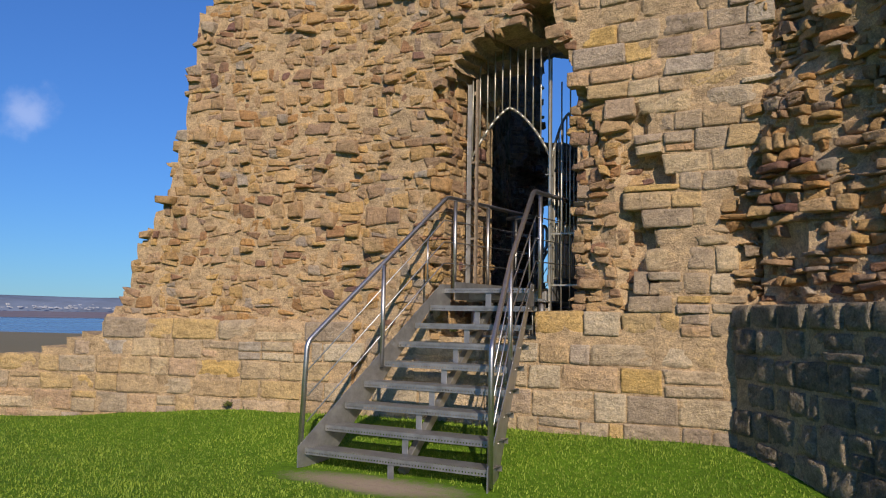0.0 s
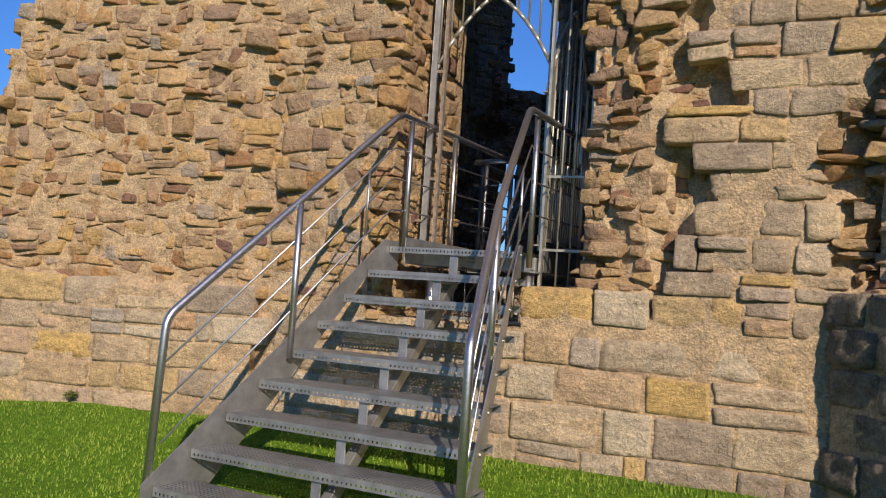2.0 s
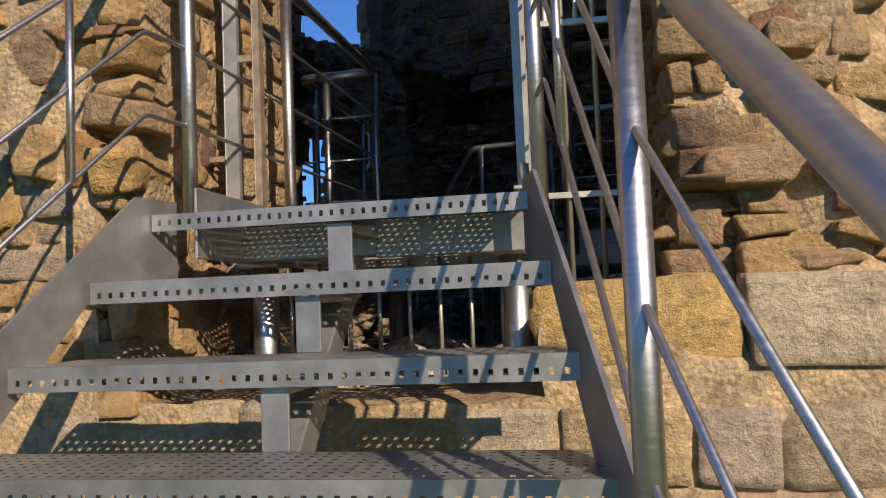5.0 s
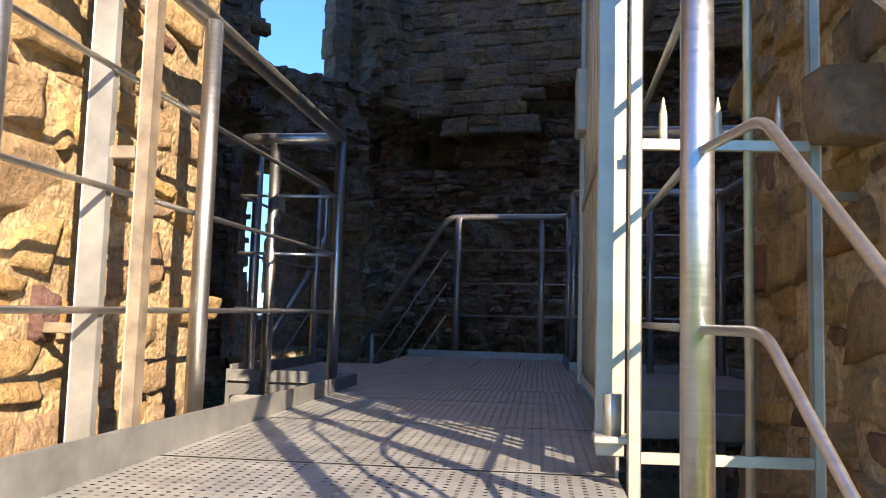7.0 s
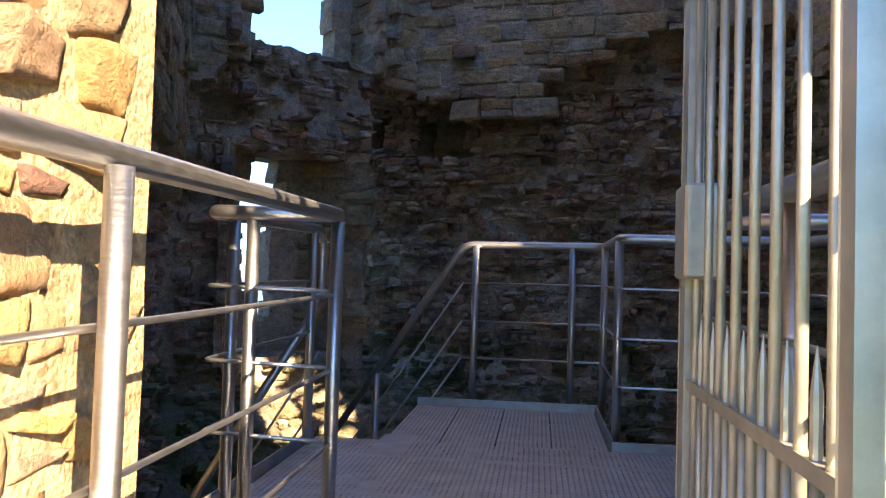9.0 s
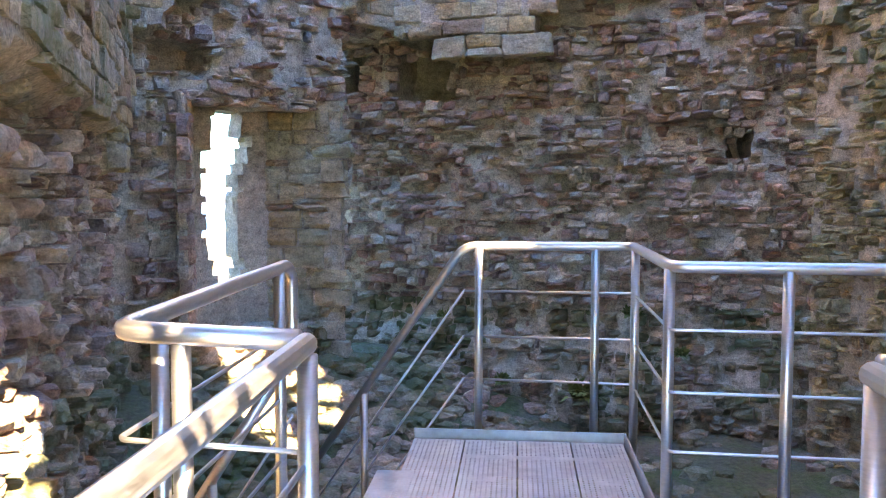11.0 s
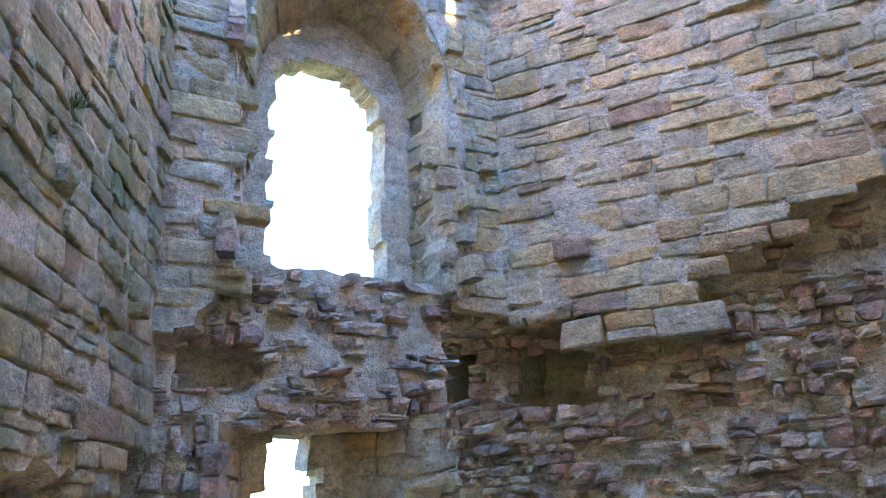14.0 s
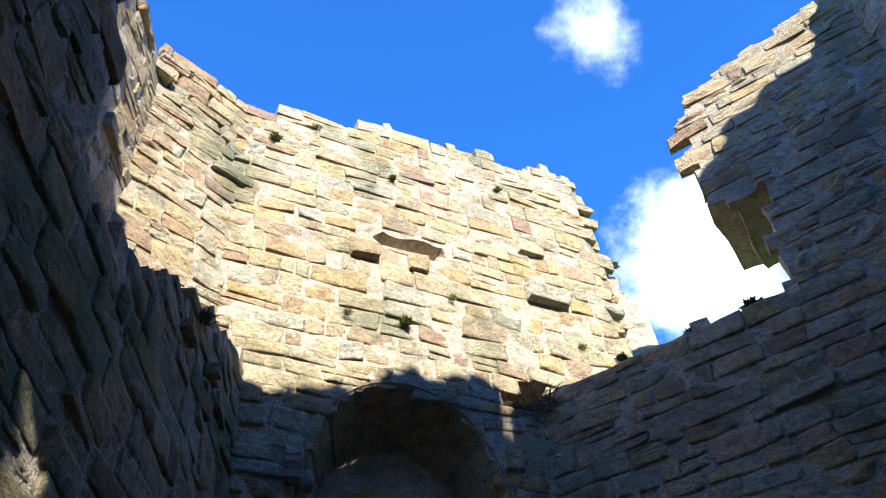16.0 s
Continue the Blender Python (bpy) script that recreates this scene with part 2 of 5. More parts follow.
def tube(name, points, radius, material, parent, bend=0.06, sides=12, label=""):
    pts = rounded(points, bend) if len(points) > 2 else [Vector(p) for p in points]
    verts, faces = [], []
    up = None
    for i, p in enumerate(pts):
        d = (pts[min(i + 1, len(pts) - 1)] - pts[max(i - 1, 0)]).normalized()
        if up is None:
            up = d.orthogonal().normalized()
        up = (up - d * up.dot(d)).normalized()
        side = d.cross(up)
        for k in range(sides):
            a = 2 * math.pi * k / sides
            verts.append(p + (up * math.cos(a) + side * math.sin(a)) * radius)
    for i in range(len(pts) - 1):
        for k in range(sides):
            k2 = (k + 1) % sides
            faces.append((i * sides + k, i * sides + k2, (i + 1) * sides + k2, (i + 1) * sides + k))
    faces.append(tuple(range(sides))[::-1])
    n = (len(pts) - 1) * sides
    faces.append(tuple(range(n, n + sides)))
    return mesh_ob(name, verts, faces, material, parent, label, smooth=True)


def perforated(name, origin, ux, uy, nx, ny, cell, material, parent, label="", keep=None, hole=None):
    """A sheet of square cells with every other cell of every other row punched out."""
    origin, ux, uy = Vector(origin), Vector(ux), Vector(uy)

    def at(i):
        return (i + (0.32 if i % 2 else 0.0)) * cell

    verts = [origin + ux * at(i) + uy * (at(j) if hole is None else j * cell) for j in range(ny + 1) for i in range(nx + 1)]
    faces = []
    for j in range(ny):
        for i in range(nx):
            if (i % 2 and j % 2 and 0 < i < nx - 1 and 0 < j < ny - 1) if hole is None else hole(i, j):
                continue
            if keep and not keep(origin + ux * ((i + 0.5) * cell) + uy * ((j + 0.5) * cell)):
                continue
            a = j * (nx + 1) + i
            faces.append((a, a + 1, a + nx + 2, a + nx + 1))
    return mesh_ob(name, verts, faces, material, parent, label)


# ---- masonry ----
class Wall:
    """A wall face along p0 to p1 in plan, seen from the right-hand side of that way. u runs along it, d stands out of it."""

    def __init__(self, p0, p1):
        self.p0, self.p1 = Vector((*p0, 0)), Vector((*p1, 0))
        self.way = (self.p1 - self.p0).normalized()
        self.out = Vector((self.way.y, -self.way.x, 0))
        self.length = (self.p1 - self.p0).length

    def at(self, u, z, d=0.0):
        return self.p0 + self.way * u + self.out * d + Vector((0, 0, z))


def fbm(x, y, z, octaves=4):
    return noise.fractal(Vector((x, y, z)), 1.0, 2.0, octaves)


def core(name, w, u0, u1, z0, z1, keep, relief, thick, material, cell=0.14, seed=0.0, rough=0.05, label="", sink=0.0):
    """The body of a wall: front with relief, back, and the sides of all its openings and broken edges."""
    nu, nz = max(1, round((u1 - u0) / cell)), max(1, round((z1 - z0) / cell))
    us, zs = [u0 + (u1 - u0) * i / nu for i in range(nu + 1)], [z0 + (z1 - z0) * j / nz for j in range(nz + 1)]
    on = [[keep((us[i] + us[i + 1]) / 2, (zs[j] + zs[j + 1]) / 2) for i in range(nu)] for j in range(nz)]
    edge = {}
    ids, verts, faces = {}, [], []

    def has(i, j):
        return 0 <= i < nu and 0 <= j < nz and on[j][i]

    def vert(i, j, back):
        key = (i, j, back)
        if key not in ids:
            u, z = us[i], zs[j]
            n1, n2, n3 = fbm(u * 3.1, z * 3.1, seed), fbm(u * 4.3 + 9, z * 4.3, seed + 5), fbm(u * 4.3, z * 4.3 + 7, seed + 8)
            inside = 0 < i < nu and 0 < j < nz
            du, dz = (n2 * cell * 0.5, n3 * cell * 0.5) if inside else (0, 0)
            d = -thick + (0.05 * n1) if back else relief(u, z) - sink + rough * n1
            ids[key] = len(verts)
            verts.append(w.at(u + du, z + dz, d))
        return ids[key]

    mid = 4
    for j in range(nz):
        for i in range(nu):
            if not on[j][i]:
                continue
            faces.append((vert(i, j, 0), vert(i + 1, j, 0), vert(i + 1, j + 1, 0), vert(i, j + 1, 0)))
            faces.append((vert(i, j, 1), vert(i, j + 1, 1), vert(i + 1, j + 1, 1), vert(i + 1, j, 1)))
            for (a, b, ni, nj) in (((i, j), (i + 1, j), i, j - 1), ((i + 1, j), (i + 1, j + 1), i + 1, j), ((i + 1, j + 1), (i, j + 1), i, j + 1), ((i, j + 1), (i, j), i - 1, j)):
                if has(ni, nj):
                    continue
                ring = []
                for (pi, pj) in (a, b):
                    col = []
                    for k in range(mid + 1):
                        key = (pi, pj, "s", k)
                        if k == 0:
                            col.append(vert(pi, pj, 0))
                        elif k == mid:
                            col.append(vert(pi, pj, 1))
                        else:
                            if key not in ids:
                                p, q = verts[vert(pi, pj, 0)], verts[vert(pi, pj, 1)]
                                f = k / mid
                                c = p.lerp(q, f)
                                g = cell * 0.55
                                c = c + w.way * (g * fbm(c.x * 2.7, c.y * 2.7, c.z * 3.3 + seed)) + Vector((0, 0, g * fbm(c.x * 2.7 + 4, c.y * 2.7, c.z * 3.3 + seed)))
                                ids[key] = len(verts)
                                verts.append(c)
                            col.append(ids[key])
                    ring.append(col)
                for k in range(mid):
                    faces.append((ring[0][k + 1], ring[1][k + 1], ring[1][k], ring[0][k]))
    return mesh_ob(name, verts, faces, material, None, label, smooth=False)


def smooth(t):
    t = max(0.0, min(1.0, t))
    return t * t * (3 - 2 * t)


S_NODES = (0.0, 0.035, 0.35, 0.66, 0.965, 1.0)
NS = len(S_NODES)
STONE_FACES = [(j * NS + i, j * NS + i + 1, (j + 1) * NS + i + 1, (j + 1) * NS + i) for j in range(NS - 1) for i in range(NS - 1)]


FINE = (0.0, 0.025, 0.10, 0.22, 0.36, 0.5, 0.64, 0.78, 0.90, 0.975, 1.0)
FINE_Z = (0.0, 0.04, 0.16, 0.33, 0.5, 0.67, 0.84, 0.96, 1.0)
FINE_FACES = [(j * len(FINE) + i, j * len(FINE) + i + 1, (j + 1) * len(FINE) + i + 1, (j + 1) * len(FINE) + i) for j in range(len(FINE_Z) - 1) for i in range(len(FINE) - 1)]


def fine_stone(w, rng, quad, relief, proud, bulge, tilt, lumps):
    """A stone seen close by: worn outline, bedding layers and pits."""
    (a, b, c, e) = quad
    tu, tz = rng.uniform(-tilt, tilt), rng.uniform(-tilt, tilt)
    su, sz = abs(b[0] - a[0]), abs(e[1] - a[1])
    uc, zc = (a[0] + c[0]) / 2, (a[1] + c[1]) / 2
    base, seed = relief(uc, zc), rng.uniform(0, 90)
    squared = bulge < 0.009
    power = 26.0 if squared else rng.uniform(5.0, 16.0)
    rim_u, rim_z, fall = min(0.03, 0.006 / max(su, 0.05)), min(0.05, 0.006 / max(sz, 0.05)), 18 if squared else 6
    flake = rng.random() < 0.35
    layered = rng.uniform(0.2, 1.0) * min(1.0, bulge * 60)
    verts = []
    for j, t in enumerate(FINE_Z):
        for i, s in enumerate(FINE):
            # squircle outline
            s = rim_u if i == 1 else (1 - rim_u if i == len(FINE) - 2 else s)
            t = rim_z if j == 1 else (1 - rim_z if j == len(FINE_Z) - 2 else t)
            if squared:
                s = s if 2 < i < len(FINE) - 3 or i in (0, 1, len(FINE) - 2, len(FINE) - 1) else (5 * rim_u if i == 2 else 1 - 5 * rim_u)
                t = t if 2 < j < len(FINE_Z) - 3 or j in (0, 1, len(FINE_Z) - 2, len(FINE_Z) - 1) else (5 * rim_z if j == 2 else 1 - 5 * rim_z)
            x, y = 2 * s - 1, 2 * t - 1
            m = max(abs(x), abs(y))
            if m > 0:
                k = m / (abs(x) ** power + abs(y) ** power) ** (1 / power)
                x, y = x * k, y * k
            wob = 1 + (0.025 if squared else 0.10 * min(1.0, bulge * 60)) * noise.noise(Vector((x * 1.6 + seed, y * 1.6, seed)))
            ss, tt = 0.5 + x * wob / 2, 0.5 + y * wob / 2
            u = (a[0] * (1 - ss) + b[0] * ss) * (1 - tt) + (e[0] * (1 - ss) + c[0] * ss) * tt
            z = (a[1] * (1 - ss) + b[1] * ss) * (1 - tt) + (e[1] * (1 - ss) + c[1] * ss) * tt
            if i in (0, len(FINE) - 1) or j in (0, len(FINE_Z) - 1):
                d = -0.10
            else:
                n1 = fbm(u * 7 + seed, z * 7, seed, 4)
                n2 = noise.noise(Vector((u * 4 + seed, z * 38, seed)))
                n3 = abs(noise.noise(Vector((u * 15 + seed, z * 26, seed + 3))))
                d = proud + tu * (s - 0.5) * su * 2 + tz * (t - 0.5) * sz * 2 + bulge * (0.9 * n1 + 0.4 * layered * n2 - 0.9 * n3) - bulge * 0.9 * max(abs(2 * s - 1), abs(2 * t - 1)) ** fall
                if flake:
                    d -= 0.010 * smooth((noise.noise(Vector((u * 3.2 + seed, z * 5.5, seed))) - 0.12) / 0.06)
            verts.append(w.at(u, z, base + d))
    return verts


def stone(w, rng, quad, relief, proud, bulge, tilt, lumps):
    """One stone: a chipped, tilted block face between four corners (u, z), with steep sides sunk into the mortar behind."""
    (a, b, c, e) = quad
    tu, tz = rng.uniform(-tilt, tilt), rng.uniform(-tilt, tilt)
    su, sz = abs(b[0] - a[0]), abs(e[1] - a[1])
    uc, zc = (a[0] + c[0]) / 2, (a[1] + c[1]) / 2
    base = relief(uc, zc)
    cut = [rng.uniform(0.0, 1.0) ** 2 * min(1.0, bulge * 40) * 0.24 for _ in range(4)]
    verts = []
    for j, t in enumerate(S_NODES):
        for i, s in enumerate(S_NODES):
            u = (a[0] * (1 - s) + b[0] * s) * (1 - t) + (e[0] * (1 - s) + c[0] * s) * t
            z = (a[1] * (1 - s) + b[1] * s) * (1 - t) + (e[1] * (1 - s) + c[1] * s) * t
            edge_u, edge_z = i in (0, 1, NS - 2, NS - 1), j in (0, 1, NS - 2, NS - 1)
            corner = edge_u and edge_z
            if corner:
                k = cut[(1 if i > 2 else 0) + (2 if j > 2 else 0)]
                u += (uc - u) * k
                z += (zc - z) * k
            rim = i in (0, NS - 1) or j in (0, NS - 1)
            if rim:
                d = -0.10
            else:
                d = proud + tu * (s - 0.5) * su * 2 + tz * (t - 0.5) * sz * 2 + rng.uniform(-lumps, lumps)
                if edge_u or edge_z:
                    d -= bulge * rng.uniform(0.2, 1.1)
                else:
                    d += bulge * rng.uniform(0.0, 0.8)
            if edge_u != edge_z:
                q = rng.uniform(-1, 1)
                u += (q * su * 0.035 if edge_u else 0)
                z += (q * sz * 0.05 if edge_z else 0)
            verts.append(w.at(u, z, base + d))
    return verts


def lay(parent, w, u0, u1, z0, z1, keep, relief, style, material, seed, near=None, limit=300, rest="stonework", fine=False):
    """Lays stones in rough courses. Those inside near (u0, u1, z0, z1), up to the limit, are parts of their own; the rest is one part."""
    rng = random.Random(seed)
    hmin, hmax, wmin, wmax = style["size"]
    gap, wob = style["gap"], style["wobble"]
    z, course, made = z0, 0, 0
    verts, faces = [], []
    while z < z1:
        h = rng.uniform(hmin, hmax)

        def line(u, k):
            return wob * noise.noise(Vector((u * 1.9, k * 3.7, seed))) + wob * 0.6 * noise.noise(Vector((u * 5.0, k * 3.7 + 1, seed)))

        u = u0 - rng.uniform(0, wmax)
        while u < u1:
            wd = rng.uniform(wmin, wmax) * (1 if rng.random() < 0.8 else 0.6)
            cells = [(0.0, 1.0)]
            if rng.random() < style["split"] and h > 0.11:
                f = rng.uniform(0.35, 0.65)
                cells = [(0.0, f), (f, 1.0)]
            for lo, hi in cells:
                g = gap * rng.uniform(0.5, 1.5)
                j = lambda q: rng.uniform(-1, 1) * q
                ua, ub = u + g / 2, u + wd - g / 2
                za0, zb0 = z + line(ua, course), z + line(ub, course)
                za1, zb1 = z + h + line(ua, course + 1), z + h + line(ub, course + 1)
                ju, jz = style["jitter"] * wd, style["jitter"] * h
                q = ((ua + j(ju), za0 + (za1 - za0) * lo + g / 2 + j(jz)), (ub + j(ju), zb0 + (zb1 - zb0) * lo + g / 2 + j(jz)),
                     (ub + j(ju), zb0 + (zb1 - zb0) * hi - g / 2 + j(jz)), (ua + j(ju), za0 + (za1 - za0) * hi - g / 2 + j(jz)))
                uc, zc = (q[0][0] + q[2][0]) / 2, (q[0][1] + q[2][1]) / 2
                if not (u0 <= uc <= u1 and z0 <= zc <= z1 and keep(uc, zc)) or rng.random() < style.get("lost", 0):
                    continue
                proud = rng.uniform(*style["proud"]) + (rng.uniform(0, 0.1) if rng.random() < style.get("odd", 0) else 0)
                eroded = rng.random() < style.get("eroded", 0)
                proud -= 0.004 if eroded else 0.0
                close = fine and (fine == 2 or (near and near[0] < uc < near[1] and near[2] < zc < near[3]))
                own = near and made < limit and near[0] < uc < near[1] and near[2] < zc < near[3]
                vs = (fine_stone if close else stone)(w, rng, q, relief, proud, style["bulge"] * (3.5 if eroded else rng.uniform(0.4, 1.4)), style["tilt"], style["lumps"])
                if own:
                    mesh_ob("stone", vs, FINE_FACES if fine else STONE_FACES, material, parent, smooth=fine)
                    made += 1
                else:
                    n = len(verts)
                    verts += vs
                    faces += [tuple(n + i for i in f) for f in (FINE_FACES if close else STONE_FACES)]
            u += wd
        z += h
        course += 1
    if faces:
        tagged(mesh_ob(rest, verts, faces, material, parent, smooth=fine == 2), kind="stuff")


RUBBLE = dict(size=(0.07, 0.17, 0.08, 0.28), gap=0.010, wobble=0.07, split=0.28, jitter=0.19, proud=(-0.008, 0.030), bulge=0.014, tilt=0.13, lumps=0.007, odd=0.10, lost=0.04)
JAMB = dict(size=(0.06, 0.15, 0.09, 0.30), gap=0.014, wobble=0.06, split=0.2, jitter=0.15, proud=(-0.003, 0.024), bulge=0.011, tilt=0.10, lumps=0.006, odd=0.05)
BLOCKS = dict(size=(0.17, 0.30, 0.22, 0.66), gap=0.010, wobble=0.020, split=0.14, jitter=0.03, proud=(0.004, 0.013), bulge=0.005, tilt=0.02, lumps=0.003, odd=0.0, eroded=0.2)
RAGGED = dict(size=(0.15, 0.24, 0.22, 0.56), gap=0.008, wobble=0.022, split=0.12, jitter=0.05, proud=(0.004, 0.028), bulge=0.0078, tilt=0.05, lumps=0.007, odd=0.03, eroded=0.3)
TOOLED = dict(size=(0.20, 0.27, 0.22, 0.48), gap=0.016, wobble=0.012, split=0.1, jitter=0.02, proud=(0.004, 0.03), bulge=0.022, tilt=0.06, lumps=0.012, odd=0.05)
WORN = dict(size=(0.12, 0.25, 0.18, 0.58), gap=0.007, wobble=0.035, split=0.16, jitter=0.065, proud=(0.002, 0.026), bulge=0.0085, tilt=0.045, lumps=0.007, odd=0.03, eroded=0.15, lost=0.01)
SCAR = dict(size=(0.055, 0.125, 0.07, 0.27), gap=0.012, wobble=0.05, split=0.12, jitter=0.13, proud=(-0.05, 0.12), bulge=0.020, tilt=0.22, lumps=0.013, odd=0.18, lost=0.09)


def steps(u, table):
    """The value of a stepped or sloping line given by (u, value) pairs."""
    if u <= table[0][0]:
        return table[0][1]
    for (a, va), (b, vb) in zip(table, table[1:]):
        if u <= b:
            return va + (vb - va) * (u - a) / (b - a)
    return table[-1][1]


def flat(u, z):
    return 0.0


# ---- ground, sea and far shore ----
WING = Wall((-11.5, 6.04), (-5.6, 7.62))
MAIN = Wall((-5.6, 7.62), (3.0, 7.62))
RETURN = Wall((-1.42, 7.55), (0.5, 5.05))
UPPER = Wall((-1.2, 7.62), (2.2, 5.3))
WINDOW = Wall((-7.4, 15.4), (-5.10, 17.757))
BACK = Wall((-5.35, 17.5), (-1.0, 16.6))
LEFT = Wall((-5.0, 9.3), (-7.4, 15.4))
EAST = Wall((-1.0, 16.6), (0.9, 12.6))
EAST2 = Wall((0.9, 12.6), (0.9, 8.6))


def ground_z(x, y):
    z = 0.24 * smooth((y - 5.4) / 2.0) * smooth((x + 11.0) / 4.0)
    behind = (x + 11.5) * -0.259 + (y - 6.04) * 0.966
    left = -(x + 9.0)
    away = max(behind, left * 0.6) if x < -7.6 else (y - 24.0)
    z -= 4.4 * smooth((away - 0.6) / 210.0) + 0.5 * smooth((away - 0.6) / 4.0)
    far = math.hypot(x + 4, y - 7)
    if far > 1200:
        z = -6.0
    return z + 0.025 * fbm(x * 0.8, y * 0.8, 2.0, 3)


def ground_mat():
    m, nt, b = mat("lawn_and_shore")
    co = world_co(nt)
    n1, n2, n3 = noise_tex(nt, co, 0.9, 6, 0.6), noise_tex(nt, co, 14.0, 8, 0.75), noise_tex(nt, co, 0.05, 6, 0.6)
    grass = mix(nt, "MIX", n1.outputs[0], (0.075, 0.17, 0.012), (0.13, 0.25, 0.02))
    grass = mix(nt, "MULTIPLY", 0.8, grass, ramp(nt, [(0.3, (0.45, 0.5, 0.4)), (0.65, (1.25, 1.2, 1.1))], n2.outputs[0]).outputs[0])
    dirt = mix(nt, "MULTIPLY", 0.7, (0.40, 0.31, 0.22), ramp(nt, [(0.3, (0.6, 0.6, 0.6)), (0.7, (1.2, 1.2, 1.2))], n2.outputs[0]).outputs[0])
    sand = mix(nt, "MIX", n3.outputs[0], (0.25, 0.20, 0.12), (0.17, 0.16, 0.10))
    sep = nt.nodes.new("ShaderNodeSeparateXYZ")
    nt.links.new(co, sep.inputs[0])

    def calc(op, a, c):
        k = nt.nodes.new("ShaderNodeMath")
        k.operation = op
        for i, v in enumerate((a, c)):
            if isinstance(v, (int, float)):
                k.inputs[i].default_value = v
            else:
                nt.links.new(v, k.inputs[i])
        return k.outputs[0]

    # worn earth at the foot of the stair and under it
    ex, ey = calc("DIVIDE", calc("SUBTRACT", sep.outputs[0], -3.85), 1.15), calc("DIVIDE", calc("SUBTRACT", sep.outputs[1], 5.50), 0.34)
    r2 = calc("ADD", calc("MULTIPLY", ex, ex), calc("MULTIPLY", ey, ey))
    r3 = calc("ADD", r2, calc("MULTIPLY", n2.outputs[0], 1.6))
    worn = ramp(nt, [(0.35, (1, 1, 1)), (0.62, (0, 0, 0))], calc("MULTIPLY", r3, 0.4)).outputs[0]
    low = ramp(nt, [(0.42, (1, 1, 1)), (0.5, (0, 0, 0))], calc("ADD", calc("MULTIPLY", sep.outputs[2], 0.3), 0.6)).outputs[0]
    col = mix(nt, "MIX", worn, grass, dirt)
    col = mix(nt, "MIX", low, col, sand)
    nt.links.new(col, b.inputs["Base Color"])
    b.inputs["Roughness"].default_value = 0.95
    b.inputs["Specular IOR Level"].default_value = 0.1
    bp = node(nt, "Bump")
    bp.inputs["Strength"].default_value, bp.inputs["Distance"].default_value = 0.7, 0.04
    nt.links.new(n2.outputs[0], bp.inputs["Height"])
    nt.links.new(bp.outputs[0], b.inputs["Normal"])
    return m


def build_ground():
    rings = [0.0]
    while rings[-1] < 14:
        rings.append(rings[-1] + 0.35)
    while rings[-1] < 4500:
        rings.append(rings[-1] * 1.13)
    n, verts, faces = 96, [], []
    for r in rings:
        for k in range(n):
            a = 2 * math.pi * k / n
            x, y = -4 + r * math.cos(a), 7 + r * math.sin(a)
            verts.append((x, y, ground_z(x, y)))
    for i in range(len(rings) - 1):
        for k in range(n):
            k2 = (k + 1) % n
            faces.append((i * n + k, (i + 1) * n + k, (i + 1) * n + k2, i * n + k2))
    g = mesh_ob("ground", verts, faces, ground_mat(), smooth=True)
    tagged(g, "mown green lawn falling to a sandy shore", "ground", kind="structure")


build_ground()

m_sea = plain_mat("shallow_sea", (0.10, 0.13, 0.17), 0.25, 0.0, 0.02, 0.35, 0.2, (1, 0.25, 1))
sea_v = [(-4 + r * math.cos(a), 7 + r * math.sin(a), -4.35) for r in (40.0, 4400.0) for a in [2 * math.pi * k / 64 for k in range(64)]]
tagged(mesh_ob("sea", sea_v, [(k, 64 + k, 64 + (k + 1) % 64, (k + 1) % 64) for k in range(64)], m_sea), "flat grey-blue tidal water of an estuary", "sea", kind="structure")

# the blue of the distant haze is put into the hill colour
m_hill = plain_mat("hazy_far_hill", (0.15, 0.19, 0.25), 1.0, 0.0, 0.004, 0.35, 0.0)
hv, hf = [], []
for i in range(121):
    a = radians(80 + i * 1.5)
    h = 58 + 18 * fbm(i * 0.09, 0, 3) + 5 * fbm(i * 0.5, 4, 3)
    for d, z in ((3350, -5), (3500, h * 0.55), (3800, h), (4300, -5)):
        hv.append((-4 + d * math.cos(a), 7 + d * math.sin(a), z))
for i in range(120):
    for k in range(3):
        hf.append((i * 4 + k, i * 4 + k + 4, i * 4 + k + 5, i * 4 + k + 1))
tagged(mesh_ob("backdrop", hv, hf, m_hill, smooth=True), "low blue-green hills across the water, tinted for haze", "hills", kind="structure")
m_mud = plain_mat("mudbank", (0.20, 0.15, 0.14), 0.7, 0.0, 0.01, 0.3, 0.0)
mv = [(-4 + r * math.cos(radians(a)), 7 + r * math.sin(radians(a)), -4.2) for r in (650 , 3340) for a in range(85, 266, 3)]
tagged(mesh_ob("mudbank", mv, [(k, 61 + k, 62 + k, k + 1) for k in range(60)], m_mud), "purple-brown mudbank bared by the tide", "mudbank", kind="structure")
m_white = plain_mat("far_white_walls", (0.42, 0.43, 0.45), 0.9)
rng = random.Random(5)
bv, bf = [], []
